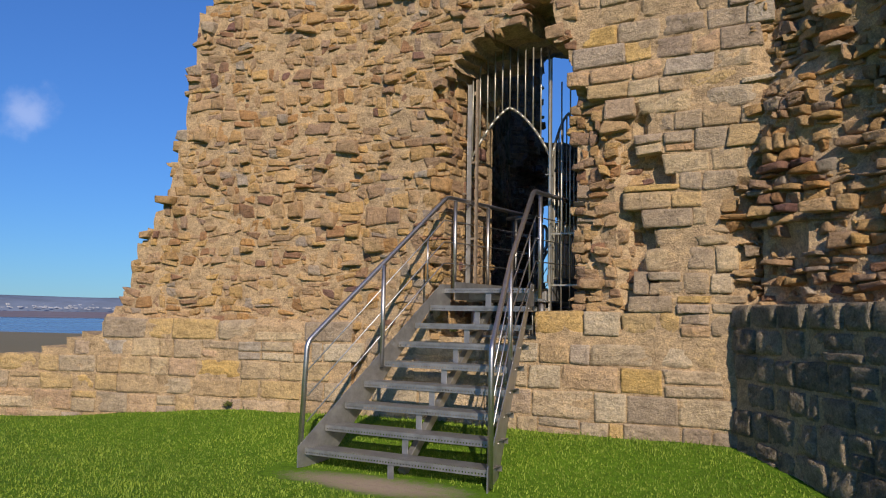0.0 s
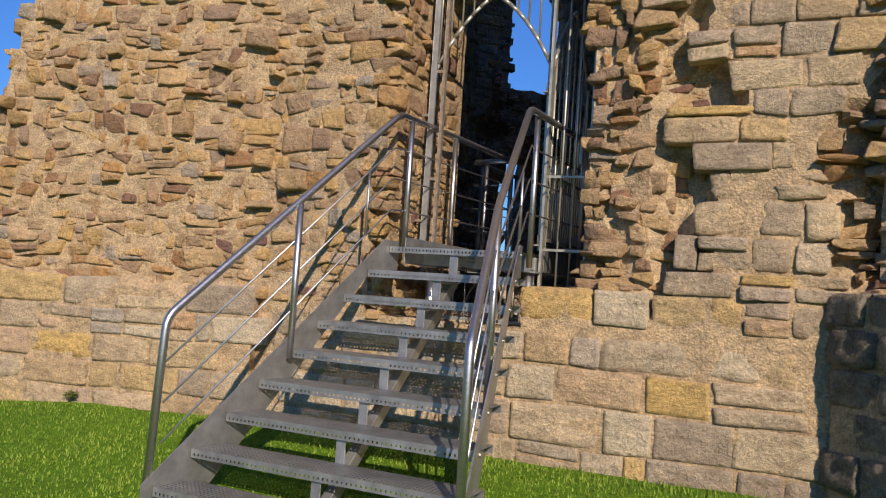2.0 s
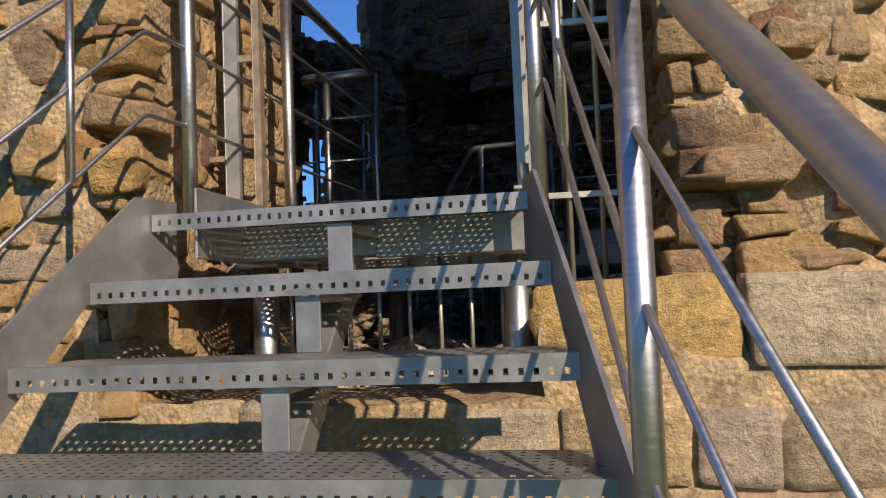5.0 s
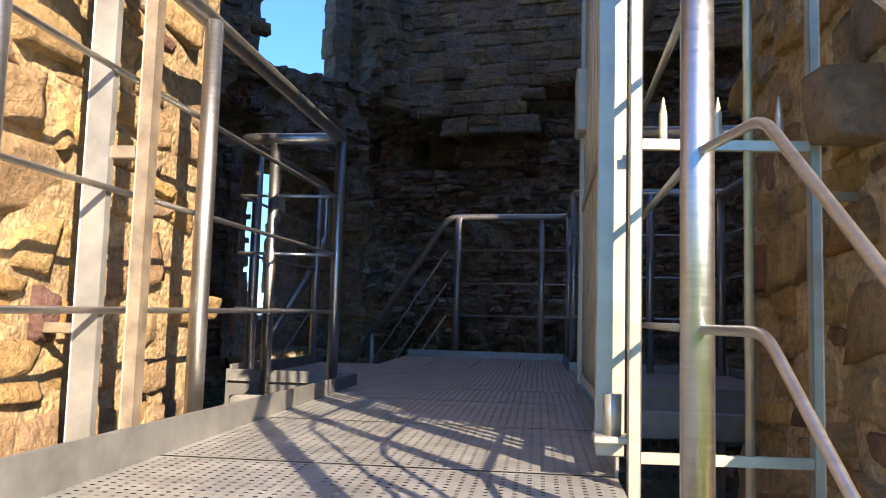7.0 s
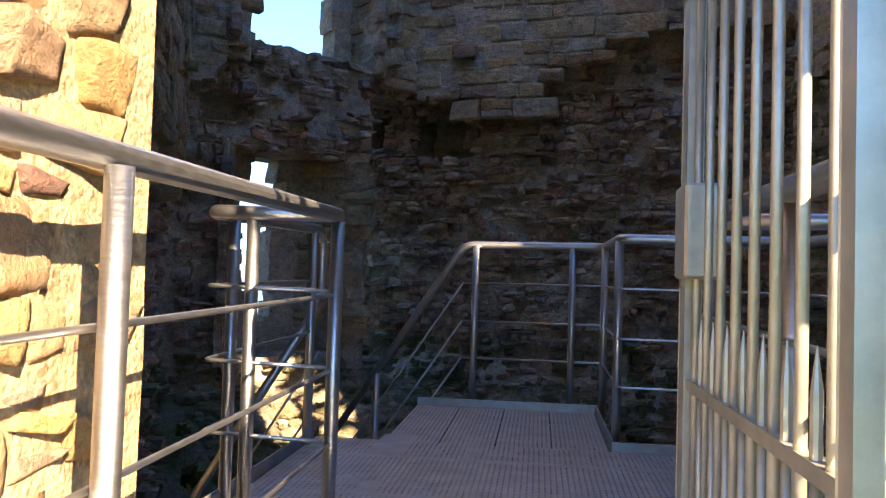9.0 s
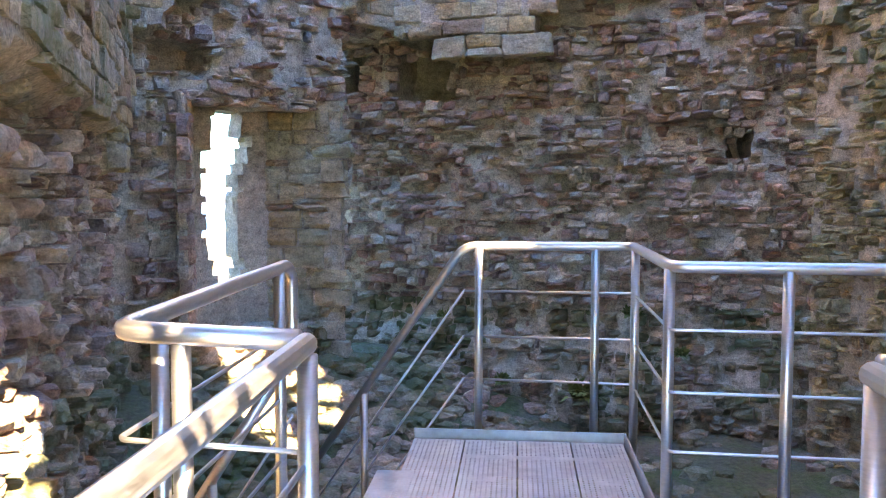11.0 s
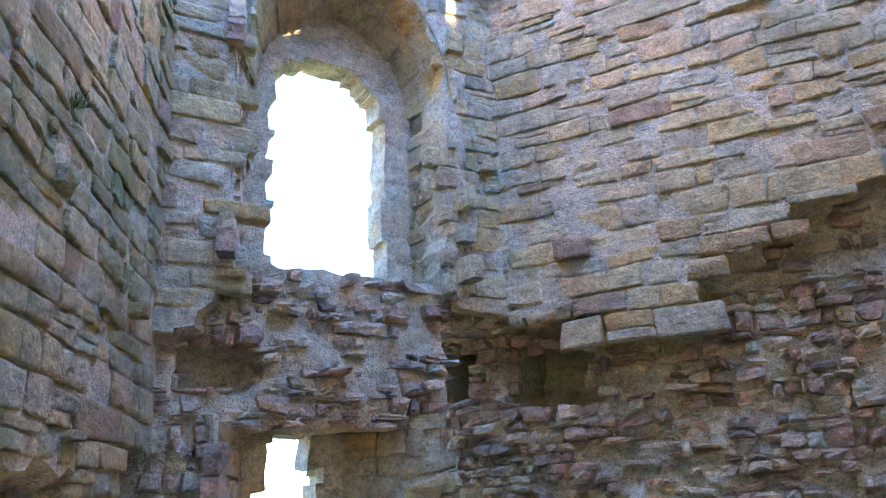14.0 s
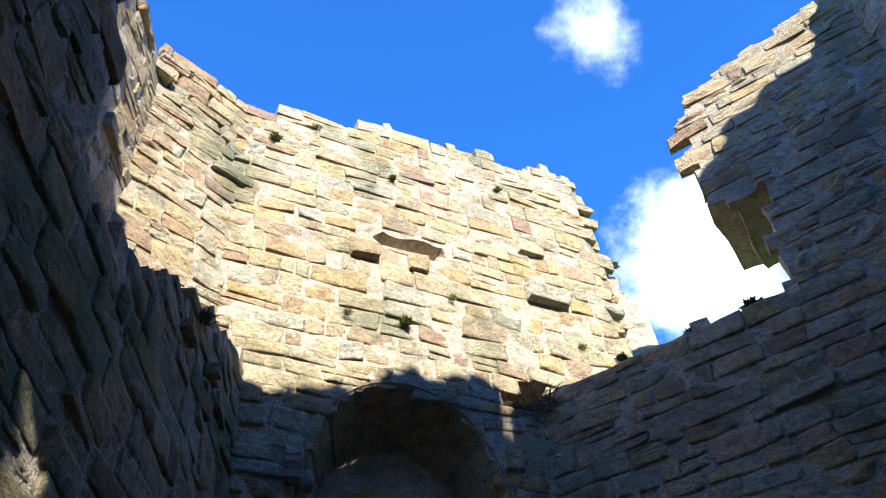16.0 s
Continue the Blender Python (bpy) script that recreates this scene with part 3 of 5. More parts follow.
for i in range(420):
    a, d = radians(rng.uniform(125, 165)), rng.uniform(3340, 3600)
    z = 2 + (d - 3350) / 150 * 14 * rng.uniform(0.6, 1.1) + rng.uniform(0, 6)
    s, h, n = rng.uniform(2, 6), rng.uniform(2, 4), len(bv)
    cx, cy = -4 + (d - 40) * math.cos(a), 7 + (d - 40) * math.sin(a)
    for dz in (0, h):
        for dx, dy in ((-s, -s), (s, -s), (s, s), (-s, s)):
            bv.append((cx + dx, cy + dy, z + dz))
    bf += [tuple(n + q for q in f) for f in ((0, 1, 5, 4), (1, 2, 6, 5), (2, 3, 7, 6), (3, 0, 4, 7), (4, 5, 6, 7))]
tagged(mesh_ob("far_houses", bv, bf, m_white), "scattered white houses on the far shore", "houses", kind="stuff")


# ---- outer walls ----
def wing_left(z):
    return steps(z, [(1.02, 2.4), (1.2, 2.75), (1.44, 3.0), (2.0, 3.17), (2.77, 3.55), (3.55, 3.75), (4.26, 3.87), (4.96, 3.95), (5.25, 4.1), (8.0, 4.6), (13.0, 5.4)])


def ragged(u, z, amount=0.12, s=0.0):
    return amount * fbm(u * 2.3, z * 2.3, 11.0 + s, 3)


def keep_wing(u, z):
    if z < 1.2:
        return z < steps(u, [(-2.0, 0.4), (0.5, 0.62), (1.2, 0.66), (2.07, 0.84), (2.56, 1.02), (3.2, 1.25)]) + 0.04
    return u > wing_left(z) + ragged(u, z, 0.1) and z < 13.0


def relief_wing(u, z):
    return 0.10 if z < 1.2 else 0.0


def in_door(u, z, grow=0.0):
    if z < 1.14 or (u > 2.28 and z < 1.40):
        return False
    left = 1.12 - grow + (0.22 * smooth((z - 3.8) / 0.5))
    right = steps(z, [(1.2, 2.62), (3.4, 2.58), (3.7, 2.62), (4.0, 2.45), (4.4, 2.42)]) + grow
    top = steps(u, [(1.1, 3.95), (1.35, 4.28), (1.6, 4.42), (2.0, 4.42), (2.1, 4.72), (2.4, 4.70), (2.45, 4.2)])
    return left < u < right and z < top


def sun_holes(x, y, z):
    """Unseen openings, added high in the south wall so that the low sun reaches the inside."""
    sx, sz = -SUN_WAY.x / SUN_WAY.y, -SUN_WAY.z / SUN_WAY.y
    if abs(x + 0.40 + (y - 7.9) * sx) < 1.08 and abs(z - 6.35 + (y - 7.9) * sz) < 1.12:
        return True
    k = 12.5 - y
    return abs(x - (-6.2 + k * sx)) < 0.25 and abs(z - (5.1 + k * sz)) < 0.45


# out of view: made up to set the shadow edge inside; the notch admits a streak
def wall_top(x):
    return steps(x, [(-5.6, 11.9), (-3.0, 11.9), (-2.0, 12.2), (-0.8, 13.1), (0.3, 13.8), (0.36, 12.3), (0.86, 12.3), (0.92, 14.0), (3.0, 14.3)]) + 0.12 * fbm(x * 2.3, 3, 1)


def keep_main(u, z):
    x = u - 5.6
    return not in_door(u, z) and z < wall_top(x) and not sun_holes(x, 7.9, z)


def keep_main_core(u, z):
    x = u - 5.6
    return not in_door(u, z, 0.13) and z < wall_top(x) and not sun_holes(x, 7.9, z)


SCAR_EDGE = [(1.40, 3.16), (1.50, 3.17), (1.58, 3.33), (1.73, 3.36), (1.80, 3.29), (2.10, 3.31), (2.14, 3.41), (2.32, 3.40), (2.37, 3.28), (2.58, 3.25), (2.65, 3.44), (2.85, 3.44), (2.93, 3.21), (3.27, 3.20), (3.5, 3.02), (3.75, 2.75)]


def in_scar(u, z):
    return 2.55 < u < steps(z, SCAR_EDGE) + ragged(u, z, 0.06) and 1.40 < z < 3.6


def right_scar(z):
    return steps(z, [(1.36, 4.22), (1.66, 4.25), (1.82, 4.06), (1.9, 4.24), (2.13, 4.21), (2.26, 4.09), (2.55, 4.11), (2.62, 4.35), (3.2, 4.5), (4.25, 4.42), (6, 4.3)])


def relief_main(u, z):
    if in_scar(u, z):
        return -0.05 - 0.09 * smooth((2.95 - u) / 0.25) - 0.14 * smooth((u - 2.95) / 0.35)
    if z > 1.44 and u > right_scar(z):
        return -0.06 - 0.35 * smooth((u - right_scar(z)) / 0.8)
    return 0.0


def body_main(u, z):
    """The mortar lies a little wider behind the robbed facing than the scar itself."""
    return min(relief_main(u, z), relief_main(u - 0.14, z), relief_main(u, z + 0.12))


wing = core("wall_south_1", WING, -2.0, WING.length, -0.6, 13.0, keep_wing, relief_wing, 1.15, M_mortar, cell=0.10, seed=1.0, rough=0.008, sink=0.006)
tagged(wing, "broken tower wall of golden rubble over a plinth of squared blocks", "wall", kind="structure")
main = core("wall_south_2", MAIN, 0.0, 8.6, -0.4, 14.6, keep_main_core, body_main, 0.62, M_mortar, cell=0.09, seed=2.0, rough=0.007, sink=0.007)
tagged(main, "sunlit sandstone tower wall with a broken doorway", "wall", kind="structure")
ret = core("wall_return_1", RETURN, 0.0, 6.0, -0.4, 1.46, lambda u, z: True, flat, 0.9, M_mortar, seed=3.0, rough=0.01, sink=0.012)
tagged(ret, "return wall of dark grey squared blocks", "wall", kind="structure")


def relief_upper(u, z):
    return 0.16 * fbm(u * 1.5, z * 1.2, 21.0) - 0.10 * smooth((z - 2.0) / 3.0)


upper = core("wall_return_2", UPPER, 0.0, 5.0, 1.0, 5.2, lambda u, z: True, relief_upper, 0.9, M_mortar, seed=3.5, rough=0.03, sink=0.02)
tagged(upper, "broken rubble core above the grey blocks", "wall", kind="structure")
SOUTH_IN = Wall((1.6, 8.85), (-5.3, 8.85))
south_in = core("wall_south_3", SOUTH_IN, 0.0, 6.9, -0.4, 14.6, lambda u, z: not in_door(7.2 - u, z, 0.1) and z < wall_top(1.6 - u) and not sun_holes(1.6 - u, 8.5, z), flat, 0.6, M_mortar_in, cell=0.18, seed=4.0)
tagged(south_in, "inner face of the doorway wall", "wall", kind="structure")
JAMB_L, JAMB_R = Wall((-4.48, 7.70), (-4.48, 8.84)), Wall((-2.99, 8.84), (-2.98, 7.78))
jamb_l = core("wall_jamb_1", JAMB_L, 0.0, 1.14, 0.9, 4.3, lambda u, z: True, flat, 0.3, M_mortar, seed=5.0, rough=0.008, sink=0.005)
tagged(jamb_l, "rough rubble side of the doorway in full sun", "wall", kind="structure")
jamb_r = core("wall_jamb_2", JAMB_R, 0.0, 1.06, 0.9, 3.7, lambda u, z: True, flat, 0.3, M_mortar, seed=6.0, rough=0.008, sink=0.005)
tagged(jamb_r, "rough rubble side of the doorway in shade", "wall", kind="structure")


def fan_gaps(u, z):
    """Gaps that shape the sun patch indoors: a tall ragged one, and a fan of short ones round its head."""
    x, z = 1.6 - u + 0.7255, z + 0.662
    if 5.5 < z < 7.06 and steps(z, [(5.5, -1.08), (6.08, -1.05), (6.6, -0.95), (7.0, -1.12)]) < x < steps(z, [(5.5, -0.50), (5.78, -0.58), (6.27, -0.59), (6.8, -0.62), (7.06, -0.74)]):
        return True
    dx, dz = x + 1.39, z - 5.84
    r, a = math.hypot(dx, dz), math.degrees(math.atan2(dz, dx))
    return 1.03 < r < steps(a, [(5, 1.48), (20, 1.78), (32, 1.80), (45, 1.86), (53, 1.72)]) and any(p < a < q for p, q in ((4, 12), (16.5, 24), (28, 34), (37, 43.5), (49, 53)))


# unseen mask, added to shape the sunlight on the bank inside
FAN = Wall((1.6, 8.95), (-5.3, 8.95))
fan = core("wall_south_fanlight", FAN, 0.9, 3.9, 4.3, 7.1, lambda u, z: not fan_gaps(u, z), flat, 0.07, M_mortar_in, cell=0.04, seed=17.0, rough=0.004)
tagged(fan, "unseen panel added to cut the sunlight into a fan of stripes", "wall", kind="structure")


# ---- inner walls ----
def in_window(u, z):
    if not (0.55 < u < 2.42 and z > 5.08):
        return False
    return z < 6.85 or ((u - 1.485) / 0.97) ** 2 + ((z - 6.85) / 1.18) ** 2 < 1


def in_light(u, z):
    e = ragged(u, z, 0.10, 3)
    if not (0.98 + e * 0.6 < u < 2.06 + e * 0.5 and z > 5.24):
        return False
    return z < 6.78 or ((u - 1.50) / 0.60) ** 2 + ((z - 6.78) / 0.52) ** 2 < 1


def window_hole(u, z):
    return (0.28 < u < 0.80 and 4.14 < z < 4.50) or (1.20 < u < 2.0 and 9.86 < z < 10.04) or (2.55 < u < 3.0 and 8.05 < z < 8.3)


def keep_window(u, z):
    if window_hole(u, z):
        return False
    return window_body(u, z)


def window_end(z):
    return steps(z, [(8.2, 5.3), (9.4, 5.5), (10.5, 5.35), (11.3, 4.9), (12.2, 4.45), (12.6, 4.2)])


def window_body(u, z):
    if in_window(u, z) or (0.50 < u < 2.15 and 1.55 < z < 3.9):
        return False
    lo, hi = (-0.3, WINDOW.length if z > 4.75 else 2.4) if z < 8.2 else (-0.55, window_end(z))
    return lo <= u <= hi + ragged(u, z, 0.12, 5) and z < 11.75 + 0.12 * u - 0.15 * smooth((0.25 - u) / 0.2) + ragged(u, z, 0.25, 1)


SLIT_L = [(1.93, 1.16), (2.0, 1.10), (2.17, 1.06), (2.22, 0.99), (2.51, 0.956), (2.56, 0.92), (2.945, 0.93), (2.99, 0.89), (3.16, 0.90), (3.43, 0.93), (3.46, 1.0), (3.88, 1.075)]
SLIT_R = [(1.93, 1.22), (2.0, 1.28), (2.2, 1.36), (2.38, 1.33), (2.83, 1.326), (3.16, 1.335), (3.3, 1.38), (3.44, 1.444), (3.60, 1.466), (3.63, 1.366), (3.88, 1.361)]


def slit(u, z):
    e = ragged(u, z * 2.2, 0.05, 7)
    return 1.93 < z < 3.88 and steps(z, SLIT_L) + e < u < steps(z, SLIT_R) + 0.5 * e


def keep_window_back(u, z):
    hi = 4.3 if z > 8.2 else (3.6 if z > 4.75 else 2.45)
    return not in_light(u, z) and not slit(u, z) and u < hi and z < 11.75 + 0.12 * u


def relief_window(u, z):
    if window_hole(u, z):
        return -0.5
    if u > 4.15 and z > 8.0:
        return -0.9 * (u - 4.15)
    if z < steps(u, [(0.3, 4.45), (0.5, 5.0), (0.6, 5.22), (2.4, 5.22), (2.7, 5.0), (3.0, 4.8)]) + ragged(u, z, 0.1, 9):
        return -0.16 + 0.08 * fbm(u * 1.3, z * 1.3, 4)
    return 0.0


window_wall = core("wall_north_west", WINDOW, -0.6, 5.6, -0.4, 12.7, window_body, relief_window, 0.6, M_mortar_in, cell=0.11, seed=7.0, rough=0.008, sink=0.003)
tagged(window_wall, "high wall of coursed stone with a broken arched window", "wall", kind="structure")
WINDOW_BACK = Wall(tuple(WINDOW.at(0, 0, -0.604))[:2], tuple(WINDOW.at(3.0, 0, -0.604))[:2])
window_back = core("wall_north_west_outer", WINDOW_BACK, -0.6, 4.3, -0.4, 12.4, keep_window_back, flat, 0.30, M_mortar_in, cell=0.06, seed=8.0, rough=0.03)
tagged(window_back, "outer leaf of the window wall with ragged openings", "wall", kind="structure")


def back_step(u):
    return 4.70 - 0.14 * u if u < 1.62 else (4.88 if u < 2.08 else (5.18 if u < 2.62 else 5.37))


def back_hole(u, z):
    return (-0.82 < u < -0.49 and 4.24 < z < 4.67) or (-0.11 < u < 0.56 and 4.10 < z < 4.62 + 0.1 * fbm(u * 3, 1, 2)) or (3.69 < u < 3.87 and 3.36 < z < 3.64)


def keep_back(u, z):
    if back_hole(u, z):
        return False
    return back_body(u, z)


def back_body(u, z):
    if z < 8.25 + 0.12 * fbm(u * 2, 1, 1):
        return u > (0.0 if z > 5.0 else -0.9)
    if u > 4.5:
        return z < 12.5
    frag = steps(z, [(8.2, 2.55), (9.45, 2.78), (9.6, 2.30), (10.5, 2.30), (11.1, 2.42), (11.45, 2.85), (11.7, 4.0), (12.0, 5.0)])
    return u > frag + ragged(u, z, 0.08) and z < 12.2


def relief_back(u, z):
    if back_hole(u, z):
        return -1.1
    if z > back_step(u):
        return 0.0
    deep = -0.30 - 0.10 * smooth((4.9 - z) / 1.0) + 0.14 * fbm(u * 0.9, z * 1.1, 6) + 0.09 * fbm(u * 2.6, z * 3.4, 16)
    return deep + 0.22 * smooth((1.7 - z) / 1.2)


def body_back(u, z):
    return min(relief_back(u, z), relief_back(u, z - 0.13))


back_wall = core("wall_north", BACK, -0.9, 4.6, -0.4, 12.4, back_body, body_back, 1.2, M_mortar_in, cell=0.09, seed=9.0, rough=0.012, sink=0.006)
tagged(back_wall, "ruined wall with dressed stone above a robbed rubble core", "wall", kind="structure")


def left_top(u):
    return steps(u, [(0, 12.6), (2.2, 10.5), (2.7, 8.6), (3.2, 6.7), (3.6, 6.3), (4.1, 6.6), (4.5, 6.9), (5.9, 7.6), (6.6, 8.0)])


def left_step(u):
    return 3.5 if u < 5.3 else (3.15 if u < 5.95 else 3.75)


def relief_left(u, z):
    return 0.0 if z > left_step(u) else -0.24 + 0.10 * fbm(u * 1.1, z * 1.1, 8) + 0.15 * smooth((1.6 - z) / 1.2)


left_wall = core("wall_west", LEFT, 0.0, LEFT.length + 0.3, -0.4, 12.6, lambda u, z: z < left_top(u) + ragged(u, z, 0.2, 2), relief_left, 0.95, M_mortar_in, seed=10.0, rough=0.012, sink=0.006)
tagged(left_wall, "broken inner wall, mossy dressed stone over rubble", "wall", kind="structure")
def left_back_top(u):
    return 11.05 + ragged(u, 1.0, 0.3)


LEFT_BACK = Wall(tuple(LEFT.at(1.5, 0, -1.0))[:2], tuple(LEFT.at(8.2, 0, -1.0))[:2])
left_back = core("wall_west_outer", LEFT_BACK, 0.0, LEFT_BACK.length, -0.4, 12.6, lambda u, z: z < left_back_top(u), flat, 0.6, M_mortar_in, cell=0.16, seed=11.0)
tagged(left_back, "outer leaf of the west wall rising behind the break", "wall", kind="structure")
WEST_RETURN = Wall((-8.0, 14.1), (-7.60, 15.20))
west_return = core("wall_west_return", WEST_RETURN, 0.0, WEST_RETURN.length, 5.0, 12.0, lambda u, z: z < 10.95 - 0.5 * u + ragged(u, z, 0.2, 6), flat, 0.5, M_mortar_in, seed=14.0, rough=0.008, sink=0.004)
tagged(west_return, "sunlit return of the high wall where two walls meet", "wall", kind="structure")
# wall_east_2 is never in view; its height is chosen to block the sun
for i, (w, n) in enumerate(((EAST, "wall_east_1"), (EAST2, "wall_east_2"))):
    e = core(n, w, 0.0, w.length, -0.4, 14.0, lambda u, z, i=i: z < (12.3 if i == 0 else 13.6) + ragged(u, 1.0, 0.3), flat, 0.8, M_mortar_in, cell=0.18, seed=12.0 + i)
    tagged(e, "inner wall of the tower in shade", "wall", kind="structure")

# splayed sides of the window and the slit
def splay(name, label, a, b, z0, z1, material, style, seed, top=None):
    p, q = WINDOW.at(a[0], 0, a[1]), WINDOW.at(b[0], 0, b[1])
    w = Wall((p.x, p.y), (q.x, q.y))
    ob = core(name, w, 0.0, w.length, z0, z1, lambda u, z: True, flat, 0.12, M_mortar_in, cell=0.12, seed=seed, rough=0.01, sink=0.03)
    tagged(ob, label, "wall", kind="structure")
    lay(ob, w, 0.0, w.length, z0, z1, lambda u, z: True, flat, style, material, int(seed), near=(0, 9, 0, 20), limit=120)


splay("wall_window_splay_1", "rough splayed side of the arched window", (0.52, 0.02), (0.92, -1.0), 4.95, 7.3, M_core, WORN, 31)
splay("wall_window_splay_2", "dressed splayed side of the arched window", (2.26, -1.05), (2.46, 0.02), 4.95, 7.3, M_inner, WORN, 32)
splay("wall_slit_splay_1", "rough splayed side of the slit window", (0.50, 0.02), (0.88, -0.75), 1.5, 3.95, M_core, WORN, 33)
splay("wall_slit_splay_2", "dressed splayed side of the slit window", (1.54, -0.75), (2.20, 0.02), 1.2, 3.95, M_inner, WORN, 34)


def vault():
    """The splayed arch over the window: rings of wedge stones from the wall face to the outer light."""
    ob = None
    rng = random.Random(9)
    rings = ((0.02, 1.485, 6.85, 0.97, 1.20), (-0.3, 1.53, 6.88, 0.86, 1.05), (-0.62, 1.58, 6.9, 0.74, 0.88), (-1.05, 1.60, 6.93, 0.70, 0.72))
    verts, faces = [], []
    n = 18
    for thick in (0.0, 0.3):
        for d, uc, zc, ru, rz in rings:
            for k in range(n + 1):
                a = math.pi * k / n
                verts.append(WINDOW.at(uc + (ru + thick) * math.cos(a), zc + (rz + thick) * math.sin(a), d))
    for r in range(3):
        for k in range(n):
            a = r * (n + 1) + k
            faces.append((a, a + 1, a + n + 2, a + n + 1))
    ob = mesh_ob("wall_window_vault", verts, faces, M_mortar_in, None)
    tagged(ob, "splayed stone arch over the window", "arch", kind="structure")
    for r in range(3):
        (d0, u0, z0, a0, b0), (d1, u1, z1, a1, b1) = rings[r], rings[r + 1]
        m = 9
        for k in range(m):
            vs = []
            t0, t1 = (k + 0.06) / m, (k + 0.94) / m
            proud = rng.uniform(0.008, 0.03)
            for j, f in enumerate(S_NODES):
                ff = 0.02 + 0.96 * f
                for i, s in enumerate(S_NODES):
                    ang = math.pi * (t0 + (t1 - t0) * s)
                    rim = i in (0, NS - 1) or j in (0, NS - 1)
                    inn = -0.05 if rim else proud + rng.uniform(-0.006, 0.006)
                    ru, rz = a0 + (a1 - a0) * ff - inn, b0 + (b1 - b0) * ff - inn
                    vs.append(WINDOW.at(u0 + (u1 - u0) * ff + ru * math.cos(ang), z0 + (z1 - z0) * ff + rz * math.sin(ang), d0 + (d1 - d0) * ff))
            mesh_ob("stone", vs, STONE_FACES, M_inner, ob)


vault()

# ---- earth floor of the tower ----
def floor_z(x, y):
    """Earth that rises in a bank towards the foot of the window wall."""
    f = (Vector((x, y, 0)) - WINDOW.p0).dot(WINDOW.out)
    return 0.40 + 0.08 * fbm(x * 1.4, y * 1.4, 5.0) + 0.8 * smooth((1.9 - f) / 2.1)


def build_floor():
    m, nt, b = mat("mossy_earth")
    co = world_co(nt)
    n1, n2 = noise_tex(nt, co, 1.4, 8, 0.7), noise_tex(nt, co, 18.0, 8, 0.75)
    c = mix(nt, "MIX", ramp(nt, [(0.4, (0, 0, 0)), (0.62, (1, 1, 1))], n1.outputs[0]).outputs[0], (0.20, 0.16, 0.11), (0.13, 0.16, 0.05))
    c = mix(nt, "MULTIPLY", 0.9, c, ramp(nt, [(0.3, (0.4, 0.4, 0.4)), (0.65, (1.3, 1.3, 1.3))], n2.outputs[0]).outputs[0])
    nt.links.new(c, b.inputs["Base Color"])
    b.inputs["Roughness"].default_value = 0.95
    bp = node(nt, "Bump")
    bp.inputs["Strength"].default_value, bp.inputs["Distance"].default_value = 1.0, 0.06
    nt.links.new(n2.outputs[0], bp.inputs["Height"])
    nt.links.new(bp.outputs[0], b.inputs["Normal"])
    verts, faces, n = [], [], 46
    for j in range(n + 1):
        for i in range(n + 1):
            x, y = -8.4 + 9.6 * i / n, 8.3 + 10.2 * j / n
            verts.append((x, y, floor_z(x, y) + 0.03 * fbm(x * 6, y * 6, 5.0)))
    for j in range(n):
        for i in range(n):
            a = j * (n + 1) + i
            faces.append((a, a + 1, a + n + 2, a + n + 1))
    tagged(mesh_ob("floor", verts, faces, m, smooth=True), "bare mossy earth floor of the roofless tower", "floor", kind="structure")
    rng = random.Random(21)
    sv, sf = [], []
    for k in range(1100):
        x, y = rng.uniform(-7.2, 0.5), rng.uniform(9.5, 17.4)
        if k > 400:
            q = WINDOW.at(rng.uniform(0.0, 3.6), 0, rng.uniform(-0.1, 1.9) if k > 800 else rng.uniform(0.2, 3.0))
            x, y = q.x, q.y
        bm = bmesh.new()
        bmesh.ops.create_icosphere(bm, subdivisions=1, radius=1.0)
        s = rng.uniform(0.03, 0.13)
        base = len(sv)
        for v in bm.verts:
            q = v.co * (1 + 0.35 * noise.noise(v.co * 1.7 + Vector((k, 0, 0))))
            sv.append((x + q.x * s * rng.uniform(1.2, 1.4), y + q.y * s, floor_z(x, y) + 0.02 + q.z * s * 0.7))
        sf += [tuple(base + v.index for v in f.verts) for f in bm.faces]
        bm.free()
    tagged(mesh_ob("fallen_stones", sv, sf, M_core_moss), "fallen stones scattered on the tower floor", "stones", kind="stuff")


build_floor()

# ---- stair, platform and railings ----
PZ = 1.655


def deck(y):
    return PZ + 0.012 * (y - 7.5)


def left_x(y):
    return -4.73 + (y - 5.72) / 1.8 * 0.36


def right_x(y):
    return -2.905 - (y - 5.72) * 0.252


GOING, RISE = 0.225, 0.184
stair = thing("metal_stair", "open galvanised steel stair with perforated treads, wider at its foot", "stair", (-3.8, 6.6, 0.1))


def child(ob, th):
    ob.parent = th
    ob.matrix_parent_inverse = th.matrix_world.inverted()
    return ob


